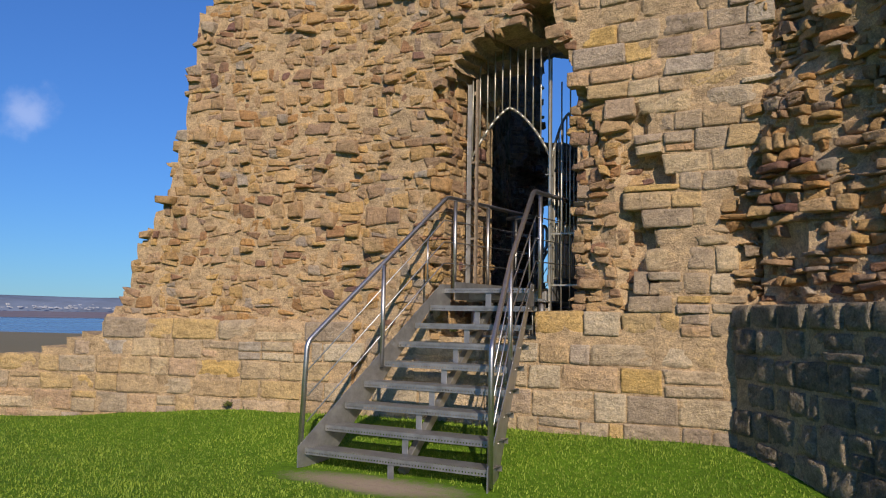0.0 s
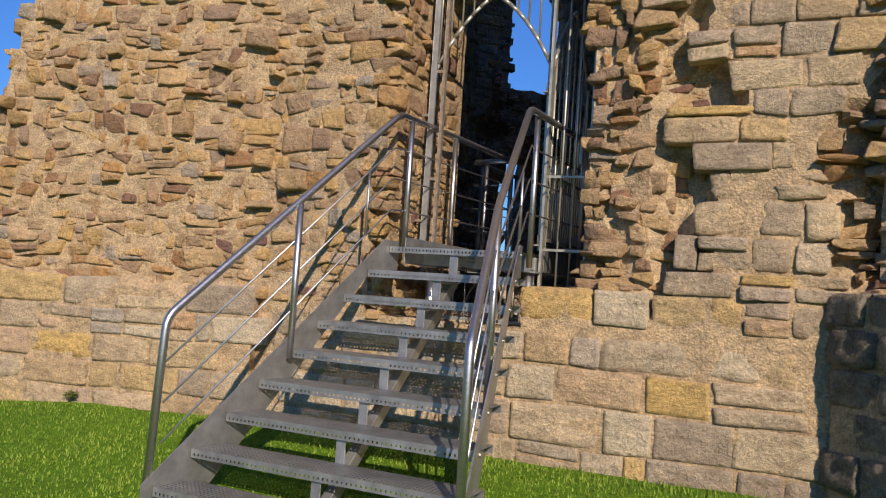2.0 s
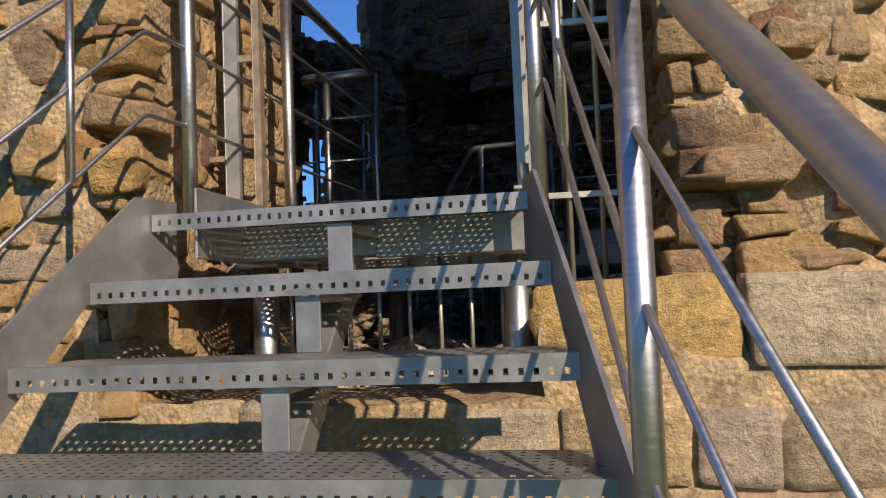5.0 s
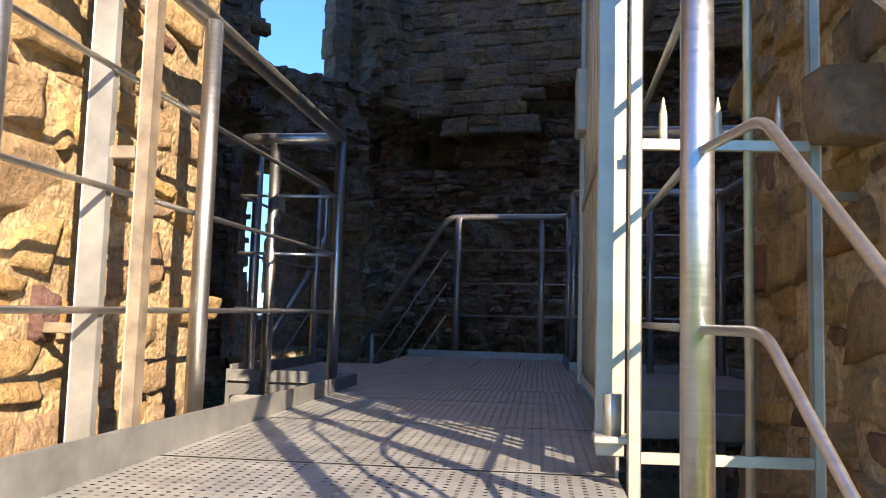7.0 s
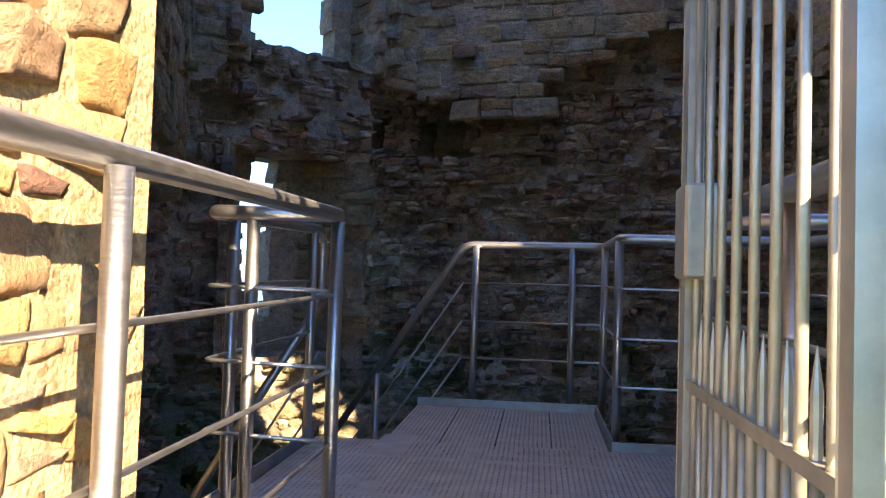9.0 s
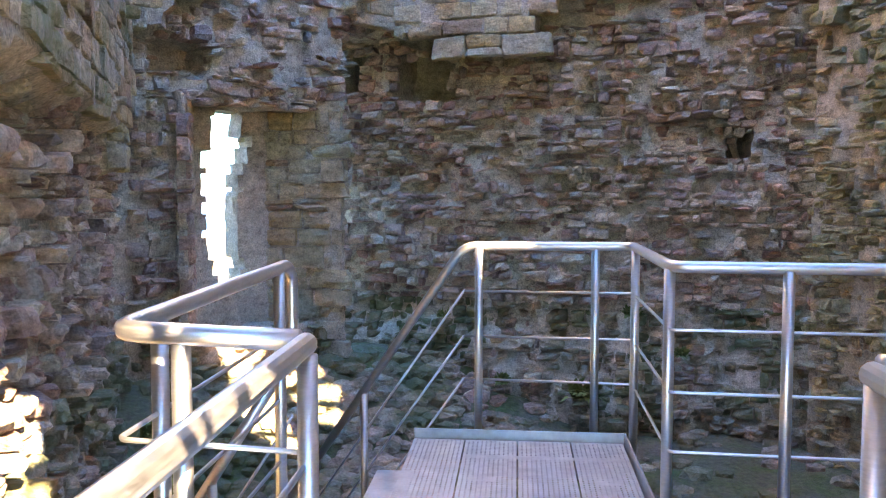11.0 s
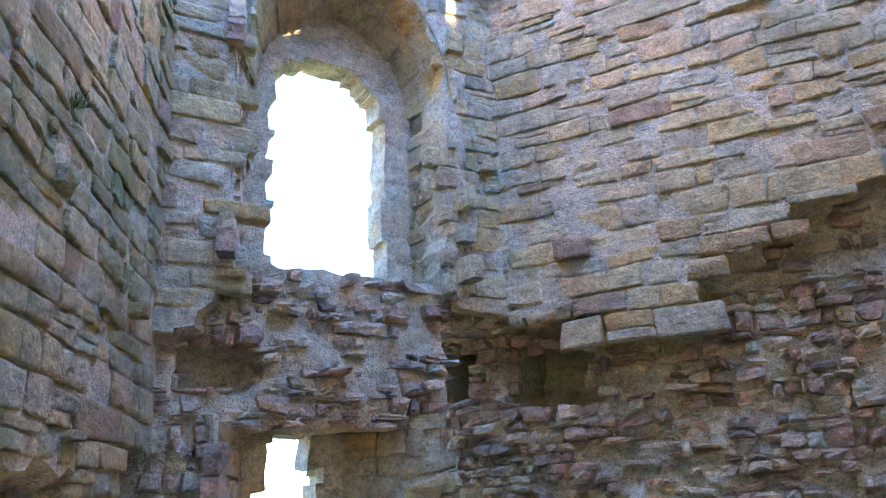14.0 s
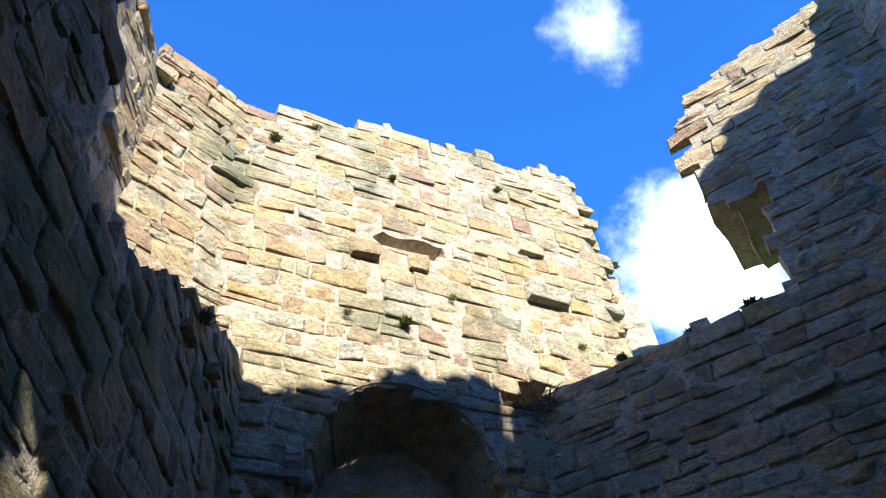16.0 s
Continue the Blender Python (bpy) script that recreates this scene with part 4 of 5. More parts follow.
def build_stair():
    for i in range(8):
        y, z = 5.72 + GOING * i, RISE * (i + 1)
        xa, xb = left_x(y) + 0.014, right_x(y) - 0.006
        nx = int((xb - xa) / 0.0145) | 1
        cell = (xb - xa) / nx
        t = perforated("tread", (xa, y, z), (1, 0, 0), (0, 1, 0), nx, 17, cell, M_stair, None)
        child(t, stair)
        child(perforated("nosing", (xa, y - 0.003, z - 0.052), (1, 0, 0), (0, 0, 1), nx, 4, cell, M_stair, None, hole=lambda a, b: a % 2 == 1 and b == 1), stair)
        n = bpy.data.objects["nosing" if i == 0 else "nosing.%03d" % i]
        for v in n.data.vertices:
            v.co.z = z - 0.052 + (v.co.z - (z - 0.052)) * (0.052 / (4 * cell))
        child(box("tread_back", (xa, y + 17 * cell, z - 0.045), (xb, y + 17 * cell + 0.004, z), M_stair, None, 0), stair)
        xm = (xa + xb) / 2 - 0.01
        child(box("bracket", (xm - 0.03, y + 0.02, z - RISE + 0.0), (xm + 0.03, y + 0.03, z - 0.05), M_stair, None, 0.002), stair)
        bm = bmesh.new()
        bevel_box(bm, (xm - 0.03, y + 0.03, z - 0.07), (xm + 0.03, y + 0.22, z - 0.05), 0.002)
        child(part("bracket", bm, M_stair, None), stair)
    # side plates
    for side, fx in ((-1, left_x), (1, right_x)):
        verts = []
        prof = [(5.66, 0.02), (5.66, 0.20), (7.47, 1.70), (7.62, 1.70), (7.62, 1.42), (7.30, 1.42), (5.98, 0.02)]
        for dx in (0.0, 0.010):
            for (y, z) in prof:
                verts.append((fx(y) + dx * side - (0.0 if side > 0 else 0.0), y, z))
        n = len(prof)
        faces = [tuple(range(n)), tuple(range(2 * n - 1, n - 1, -1))] + [(k, k + n, (k + 1) % n + n, (k + 1) % n) for k in range(n)]
        child(mesh_ob("side_plate", verts, faces, M_stair, None), stair)
        for k in range(9):
            y = 5.80 + GOING * k * 0.97
            z = 0.16 + RISE * k
            bm = bmesh.new()
            bmesh.ops.create_cone(bm, cap_ends=True, segments=8, radius1=0.011, radius2=0.009, depth=0.012, matrix=Matrix.Translation((fx(y) + side * 0.015, y, z)) @ Matrix.Rotation(math.pi / 2, 4, "Y"))
            child(part("bolt", bm, M_steel, None), stair)
    # middle string
    bm = bmesh.new()
    bevel_box(bm, (-0.03, -0.02, -0.10), (0.03, 2.25, -0.02), 0.004, Matrix.Translation((-3.80, 5.86, 0.10)) @ Matrix.Rotation(math.atan2(RISE, GOING), 4, "X") @ Matrix.Rotation(0.03, 4, "Z"))
    child(part("middle_string", bm, M_stair, None), stair)


build_stair()

platform = thing("steel_platform", "galvanised perforated steel walkway on tubular legs", "platform", (-3.85, 9.5, 1.2))


def deck_sheet(x0, x1, y0, y1):
    cell = 0.0115
    nx, ny = int((x1 - x0) / cell) | 1, int((y1 - y0) / cell) | 1
    t = perforated("deck_panel", (x0, y0, deck(y0)), (1, 0, 0), Vector((0, 1, 0.012)), nx, ny, (x1 - x0) / nx, M_galv, None)
    return child(t, platform)


def build_platform():
    y = 7.52
    while y < 11.25:
        y2 = min(y + 0.62, 9.84 if y < 9.83 else 11.28)
        x0, x1 = (-4.30, -3.40) if y < 9.83 else (-4.79, -2.50)
        if y < 9.83:
            deck_sheet(x0, x1, y, y2 - 0.006)
        else:
            for k in range(3):
                deck_sheet(x0 + (x1 - x0) * k / 3, x0 + (x1 - x0) * (k + 1) / 3 - 0.005, y, y2 - 0.006)
        y = y2
    for k in range(3):
        a, b = -4.18 + 0.27 * k, -4.18 + 0.27 * (k + 1)
        deck_sheet(a, b - 0.012, 11.28, 12.38)
    deck_sheet(-4.45, -4.192, 11.28, 12.38)
    # front lip with square holes
    nx = 71
    cell = 0.998 / nx
    lip = perforated("front_lip", (-4.366, 7.515, PZ - 0.045), (1, 0, 0), (0, 0, 1), nx, 3, cell, M_stair, None, hole=lambda a, b: a % 2 == 1 and b == 1)
    for v in lip.data.vertices:
        v.co.z = PZ - 0.045 + (v.co.z - (PZ - 0.045)) * (0.045 / (3 * cell))
    child(lip, platform)
    child(box("front_beam", (-4.32, 7.86, PZ - 0.118), (-3.985, 7.88, PZ - 0.012), M_stair, None), platform)
    child(box("front_beam", (-3.845, 7.86, PZ - 0.125), (-3.40, 7.88, PZ - 0.012), M_stair, None), platform)
    child(box("front_bracket", (-3.885, 7.535, PZ - 0.19), (-3.82, 7.547, PZ - 0.048), M_stair, None, 0.002), platform)
    child(box("front_bracket", (-3.875, 7.547, PZ - 0.07), (-3.83, 7.86, PZ - 0.05), M_stair, None, 0.002), platform)
    # kick plates; the darker stair steel stands in for shade on them
    for a, b in (((-4.262, 7.56), (-4.262, 9.86)), ((-3.396, 8.15), (-3.396, 9.70)), ((-4.80, 9.90), (-4.80, 11.25)), ((-4.80, 9.862), (-4.27, 9.862)), ((-2.49, 9.72), (-2.49, 11.28)), ((-3.36, 11.29), (-2.50, 11.29)),
                 ((-4.45, 12.385), (-3.37, 12.385)), ((-3.362, 11.30), (-3.362, 12.38)), ((-3.39, 9.71), (-2.5, 9.71))):
        zz = deck(a[1])
        child(box("kick_plate", (min(a[0], b[0]) - 0.004, min(a[1], b[1]) - 0.004, zz - 0.12), (max(a[0], b[0]) + 0.004, max(a[1], b[1]) + 0.004, deck(b[1]) + 0.045), M_stair, None, 0.002), platform)
    for (x, y, z0) in ((-4.26, 8.02, 0.9), (-3.44, 7.96, 0.9), (-4.2, 9.6, 0.2), (-3.45, 9.6, 0.2), (-4.6, 11.1, 0.2), (-2.6, 11.1, 0.2), (-4.1, 12.3, 0.2), (-3.45, 12.3, 0.2), (-4.6, 9.85, 0.2), (-2.6, 9.85, 0.2)):
        child(tube("leg", [(x, y, z0), (x, y, PZ - 0.10)], 0.042, M_steel, None), platform)
        child(box("leg_plate", (x - 0.07, y - 0.07, PZ - 0.13), (x + 0.07, y + 0.07, PZ - 0.115), M_galv, None), platform)
    for y in (8.0, 8.9, 9.66, 10.5, 11.2, 12.3):
        xa, xb = (-4.30, -3.40) if y < 9.65 else ((-4.7, -2.5) if y < 11.25 else (-4.18, -3.37))
        child(box("cross_beam", (xa, y - 0.025, PZ - 0.11), (xb, y + 0.025, PZ - 0.012), M_galv, None), platform)
    # steps down to the west
    for k in range(6):
        z = deck(11.8) - 0.19 * (k + 1)
        x = -4.46 - 0.145 * k
        child(box("lower_tread", (x - 0.20, 11.35 + 0.05 * k, z - 0.03), (x, 12.42 + 0.06 * k, z), M_galv, None), platform)


build_platform()

HR, MR = 0.0235, 0.0065


def railing(label, top, posts, bars, group="railings", loops=()):
    """A tubular handrail along top, upright posts (x, y, foot, head) and thin bars along given lines."""
    r = thing("railing", label, "railing", (top[0][0], top[0][1], min(p[2] for p in posts)), group)
    child(tube("handrail", top, HR, M_steel, None, 0.07), r)
    for (x, y, z0, z1) in posts:
        child(tube("post", [(x, y, z0), (x, y, z1)], HR * 0.92, M_steel, None), r)
    for b in bars:
        child(tube("bar", b, MR, M_steel, None, 0.03, 8), r)
    return r


def spacer(r, x, y, z0, z1):
    child(tube("spacer", [(x, y, z0), (x, y, z1)], 0.010, M_steel, None, sides=8), r)


def level_bars(points, drops=(0.24, 0.48, 0.71)):
    return [[(x, y, z - d) for x, y, z in points] for d in drops]


def stair_bars(a, b, drops=(0.24, 0.48, 0.71)):
    return [[(a[0], a[1], a[2] - d), (b[0], b[1], b[2] - d)] for d in drops]


LB, LT = (-4.74, 5.74, 1.11), (-4.34, 7.50, 2.63)
RB, RT = (-2.90, 5.74, 1.12), (-3.325, 7.48, 2.63)
L_END = (-4.35, 9.81, 2.675)
rail_l = railing("brushed steel stair railing beside the rubble wall", [(-4.76, 5.70, 0.06), LB, LT, L_END],
        [(-4.52, 6.60, 0.86, 1.85), (-4.343, 7.69, PZ - 0.02, 2.62), (-4.318, 8.42, PZ - 0.05, 2.63), (-4.345, 9.795, PZ - 0.08, 2.655)],
        level_bars([(-4.74, 5.76, 1.11), (-4.37, 7.50, 2.63), (-4.343, 7.68, 2.632), L_END], (0.247, 0.476, 0.704)))
rail_r = railing("brushed steel stair railing on the open side", [(-2.88, 5.70, 0.06), RB, (-3.155, 6.61, 1.875), RT, (-3.30, 9.66, 2.665)],
        [(-3.155, 6.61, 0.72, 1.86), (-3.341, 7.685, PZ - 0.1, 2.62), (-3.30, 8.75, PZ - 0.05, 2.64), (-3.30, 9.64, PZ - 0.05, 2.65)],
        level_bars([(-2.91, 5.76, 1.11), (-3.155, 6.61, 1.865), (-3.307, 7.50, 2.63), (-3.341, 7.68, 2.632), (-3.30, 9.66, 2.66)], (0.247, 0.476, 0.704)))
spacer(rail_l, -4.422, 7.255, 1.71, 2.165)
spacer(rail_r, -3.265, 7.255, 1.71, 2.165)
IL = (-4.79, 9.87, 2.685)
railing("brushed steel railing round the landing", [(-4.37, 9.83, 2.678), IL, (-4.79, 11.20, 2.715), (-4.79, 11.27, 2.67), (-4.79, 11.27, 2.42), (-4.79, 11.14, 2.34)],
        [(-4.79, 10.09, PZ - 0.08, 2.68), (-4.64, 9.865, PZ - 0.08, 2.675), (-4.79, 11.10, PZ - 0.05, 2.705)],
        level_bars([(-4.37, 9.84, 2.678), IL, (-4.79, 11.12, 2.705)]))
railing("brushed steel railing at the end of the walkway", [(-5.35, 12.94, 1.05), (-4.20, 12.48, 2.715), (-3.33, 12.40, 2.72), (-3.34, 11.32, 2.71), (-2.52, 11.27, 2.71), (-2.47, 9.74, 2.69), (-3.27, 9.70, 2.67)],
        [(-4.12, 12.44, PZ - 0.02, 2.71), (-3.52, 12.42, PZ - 0.02, 2.71), (-3.335, 12.30, PZ - 0.02, 2.71), (-3.34, 11.36, PZ - 0.02, 2.70), (-2.92, 11.29, PZ - 0.02, 2.70), (-2.54, 11.27, PZ - 0.02, 2.70), (-2.48, 10.5, PZ - 0.02, 2.69), (-2.48, 9.76, PZ - 0.02, 2.68), (-4.785, 12.714, 0.9, 1.86)],
        level_bars([(-4.20, 12.48, 2.715), (-3.33, 12.40, 2.72), (-3.34, 11.32, 2.71), (-2.52, 11.27, 2.71), (-2.47, 9.74, 2.69)]) + stair_bars((-5.35, 12.94, 1.05), (-4.20, 12.48, 2.715)))
railing("brushed steel railing beside the steps down", [(-4.80, 11.30, 2.36), (-5.55, 11.61, 1.27), (-5.57, 11.62, 0.5)], [(-5.2, 11.465, 0.5, 1.76)], stair_bars((-4.80, 11.30, 2.36), (-5.55, 11.61, 1.27), (0.25, 0.5)))

# ---- gate and its frame ----
GY = 8.09
gate_frame = thing("gate_screen", "weathered steel screen with a pointed arch filling the doorway", "gate", (-3.8, GY, 1.4))


def flat_bar(name, a, b, wide, thick, material, th, across=(1, 0, 0)):
    a, b = Vector(a), Vector(b)
    d = (b - a).normalized()
    s = Vector(across)
    s = (s - d * s.dot(d)).normalized()
    m = Matrix((s, d.cross(s) * -1, d)).transposed().to_4x4()
    m.translation = a
    bm = bmesh.new()
    bevel_box(bm, (-wide / 2, -thick / 2, 0), (wide / 2, thick / 2, (b - a).length), 0.002, m)
    return child(part(name, bm, material, None), th)


def arch_line(c, half, spring, apex, n=8):
    """Height of a pointed arch over c, as (offset, z) pairs from one springing to the other."""
    rise = apex - spring
    r = (half * half + rise * rise) / (2 * half)
    left = []
    for k in range(n + 1):
        a = math.asin(rise / r) * k / n
        o, z = -half + r - r * math.cos(a), spring + r * math.sin(a)
        f = (z - spring) / rise
        left.append((o * 0.45 + (-half + half * f) * 0.55, z))
    return left + [(-o, z) for o, z in left[-2::-1]]


def arch_z(o, half, spring, apex):
    pts = arch_line(0, half, spring, apex, 12)
    return steps(o, pts)


def build_screen():
    g = gate_frame
    flat_bar("jamb", (-4.374, GY - 0.04, 1.66), (-4.374, GY - 0.04, 4.0), 0.05, 0.014, M_galv, g)
    flat_bar("jamb", (-4.284, GY - 0.03, 1.66), (-4.284, GY - 0.03, 4.05), 0.027, 0.027, M_rust, g)
    for z in (2.235, 3.1):
        flat_bar("spacer", (-4.374, GY - 0.035, z), (-4.284, GY - 0.03, z), 0.012, 0.025, M_rust, g, (0, 1, 0))
    for z in (1.90, 2.75):
        flat_bar("wall_anchor", (-4.50, GY - 0.03, z), (-4.374, GY - 0.03, z), 0.012, 0.02, M_rust, g, (0, 1, 0))
    flat_bar("jamb", (-3.379, GY - 0.055, 1.42), (-3.379, GY - 0.055, 4.15), 0.020, 0.03, M_gate, g)
    flat_bar("jamb", (-3.066, GY, 1.40), (-3.066, GY, 3.75), 0.018, 0.022, M_gate, g)
    flat_bar("wall_anchor", (-3.066, GY, 2.17), (-2.99, GY + 0.02, 2.17), 0.012, 0.012, M_gate, g, (0, 0, 1))
    for z in (1.415, 1.708, 2.255):
        flat_bar("cross_rail", (-3.37, GY - 0.02, z), (-3.066, GY, z), 0.014, 0.014, M_gate, g, (0, 0, 1))
    for k in range(2):
        x = -3.276 + 0.099 * k
        child(tube("bar", [(x, GY, 1.42), (x, GY, 3.9 - 0.1 * k)], 0.0085, M_gate, None, sides=8), g)
    for x in (-3.325, -3.230, -3.125):
        child(spike(x, GY - 0.005, 2.26, 0.085), g)
    pts = [(-3.90 + o, z) for o, z in arch_line(0, 0.51, 3.06, 3.69)]
    child(tube("arch", [(x, GY, z) for x, z in pts], 0.015, M_gate, None, 0.0, 8), g)
    for k in range(11):
        x = -4.36 + 0.0935 * k
        z0 = arch_z(x + 3.90, 0.51, 3.06, 3.69)
        top = 4.25 + 0.12 * math.sin(math.pi * (k + 1) / 12)
        child(tube("bar", [(x, GY, z0), (x, GY, top)], 0.0085, M_gate, None, sides=8), g)
    # lower bars under the walkway
    for k in range(8):
        x = -4.2 + 0.1 * k
        child(tube("bar", [(x, GY, 1.14), (x, GY, PZ - 0.12)], 0.007, M_gate, None, sides=8), g)
    flat_bar("sill_rail", (-4.3, GY, 1.15), (-3.36, GY, 1.15), 0.02, 0.02, M_gate, g, (0, 0, 1))


def spike(x, y, z, h):
    bm = bmesh.new()
    bmesh.ops.create_cone(bm, cap_ends=True, segments=8, radius1=0.0075, radius2=0.0075, depth=h * 0.6, matrix=Matrix.Translation((x, y, z + h * 0.3)))
    bmesh.ops.create_cone(bm, cap_ends=True, segments=8, radius1=0.0075, radius2=0.001, depth=h * 0.4, matrix=Matrix.Translation((x, y, z + h * 0.8)))
    return part("spike", bm, M_gate, None)


build_screen()
gate = thing("gate_leaf", "open steel gate leaf with pointed arch and spiked middle rail", "gate", (-3.42, 8.14, 1.75))
HINGE, FREE = Vector((-3.412, 8.115, 0)), Vector((-3.405, 9.14, 0))


def build_gate():
    g = gate
    way = (FREE - HINGE).normalized()
    span = (FREE - HINGE).length
    at = lambda s, z: HINGE + way * s + Vector((0, 0, z))
    flat_bar("hinge_stile", at(0.015, 1.705), at(0.015, 3.1), 0.045, 0.045, M_gate, g, way)
    flat_bar("lock_stile", at(span - 0.04, 1.77), at(span - 0.04, 3.1), 0.075, 0.03, M_gate, g, way)
    for z in (1.79, 2.285):
        flat_bar("rail", at(0, z), at(span, z), 0.018, 0.026, M_gate, g, (0, 0, 1))
    half = span / 2
    child(tube("arch", [at(half + o, z) for o, z in arch_line(0, half - 0.02, 3.06, 3.69)], 0.015, M_gate, None, 0.0, 8), g)
    n = 9
    for k in range(1, n):
        s = span * k / n
        child(tube("bar", [at(s, 1.8), at(s, arch_z(s - half, half - 0.02, 3.06, 3.69))], 0.0085, M_gate, None, sides=8), g)
    for k in range(n):
        p = at(span * (k + 0.5) / n, 0)
        child(spike(p.x, p.y, 2.29, 0.13), g)
        child(tube("short_bar", [(p.x, p.y, 1.8), (p.x, p.y, 2.28)], 0.007, M_gate, None, sides=8), g)
    lo = at(span - 0.11, 2.50)
    bm = bmesh.new()
    bevel_box(bm, (-0.035, -0.06, 0), (0.035, 0.06, 0.19), 0.006, Matrix.Translation(lo))
    lock = child(part("lock_box", bm, M_gate, None, "steel lock box with keyhole plate"), g)
    bpy.context.view_layer.update()
    child(tube("lock_bolt", [lo + Vector((0, 0.05, 0.10)), lo + Vector((0, 0.14, 0.10))], 0.010, M_steel, None, sides=8), lock)
    bm = bmesh.new()
    bevel_box(bm, (-0.012, -0.012, 0), (0.012, 0.012, 0.09), 0.003, Matrix.Translation(lo + Vector((-0.005, 0.10, -0.02))))
    child(part("padlock", bm, M_rust, None, "small brass padlock"), lock)
    for z in (1.745, 2.9):
        child(tube("hinge", [(-3.412, 8.07, z), (-3.412, 8.07, z + 0.07)], 0.016, M_gate, None), g)
        child(box("hinge_plate", (-3.445, 8.04, z - 0.012), (-3.375, 8.10, z), M_gate, None, 0.002), g)


build_gate()

# ---- lawn, weeds, nest ----
def blade_mat(name, lo, hi):
    m, nt, b = mat(name)
    geo = nt.nodes.new("ShaderNodeNewGeometry")
    n = noise_tex(nt, geo.outputs["Position"], 1.1, 5, 0.6)
    c1 = mix(nt, "MIX", geo.outputs["Random Per Island"], lo, hi)
    c2 = mix(nt, "MULTIPLY", 0.7, c1, ramp(nt, [(0.3, (0.6, 0.65, 0.6)), (0.65, (1.2, 1.1, 1.0))], n.outputs[0]).outputs[0])
    nt.links.new(c2, b.inputs["Base Color"])
    b.inputs["Roughness"].default_value = 0.7
    b.inputs["Specular IOR Level"].default_value = 0.2
    return m


M_blade = blade_mat("grass_blades", (0.12, 0.20, 0.02), (0.24, 0.34, 0.05))
M_weed = blade_mat("wall_weeds", (0.10, 0.13, 0.035), (0.22, 0.24, 0.08))


def worn(x, y):
    return ((x + 3.85) / 1.25) ** 2 + ((y - 5.50) / 0.34) ** 2 < 0.95 + 0.7 * fbm(x * 3, y * 3, 1, 3)


def build_lawn():
    rng = random.Random(77)
    verts, faces = [], []
    made = 0
    while made < 80000:
        x, y = rng.uniform(-10.8, 0.4), rng.uniform(2.6, 7.7)
        # thinner far to the side
        if (x < -7.5 and rng.random() < 0.3) or worn(x, y):
            continue
        if y > 6.04 + 0.268 * (x + 11.5) - 0.12 and x < -5.6 or y > 7.58:
            continue
        if y > 7.55 + (x + 1.42) * -1.30 - 0.1 and x > -1.5:
            continue
        made += 1
        h = rng.uniform(0.014, 0.034) * (1.8 if y > 7.35 and rng.random() < 0.3 else 1)
        a, lean = rng.uniform(0, 6.283), rng.uniform(0.1, 0.8) * h
        w = rng.uniform(0.003, 0.006)
        z = ground_z(x, y) - 0.006
        ca, sa = math.cos(a), math.sin(a)
        n = len(verts)
        verts += [(x - w * sa, y + w * ca, z), (x + w * sa, y - w * ca, z), (x + ca * lean * 0.4 + w * 0.7 * sa, y + sa * lean * 0.4 - w * 0.7 * ca, z + h * 0.6), (x + ca * lean * 0.4 - w * 0.7 * sa, y + sa * lean * 0.4 + w * 0.7 * ca, z + h * 0.6), (x + ca * lean, y + sa * lean, z + h)]
        faces += [(n, n + 1, n + 2, n + 3), (n + 3, n + 2, n + 4)]
    tagged(mesh_ob("lawn_grass", verts, faces, M_blade), "short bright green mown grass", "grass", kind="stuff")


build_lawn()


def weed(w, u, z, d, size, seed, leafy=False):
    rng = random.Random(seed)
    verts, faces = [], []
    for k in range(110):
        a, e = rng.uniform(0, math.pi), rng.uniform(0.2, 1.4)
        ln = size * rng.uniform(0.4, 1.0)
        way = w.way * math.cos(a) * math.cos(e) + w.out * math.sin(a) * math.cos(e) + Vector((0, 0, math.sin(e)))
        base = w.at(u + rng.uniform(-0.3, 0.3) * size, z, d + rng.uniform(-0.04, 0.03))
        side = way.cross(Vector((0.3, 0.2, 1))).normalized() * (size * (0.07 if leafy else 0.02))
        mid, tip = base + way * ln * 0.6, base + way * ln - Vector((0, 0, ln * 0.25))
        n = len(verts)
        verts += [base - side * 0.5, base + side * 0.5, mid + side, mid - side, tip]
        faces += [(n, n + 1, n + 2, n + 3), (n + 3, n + 2, n + 4)]
    p = mesh_ob("wall_plant", verts, faces, M_weed)
    tagged(p, "small green plant rooted in the wall joints", "plant", "wall plants")


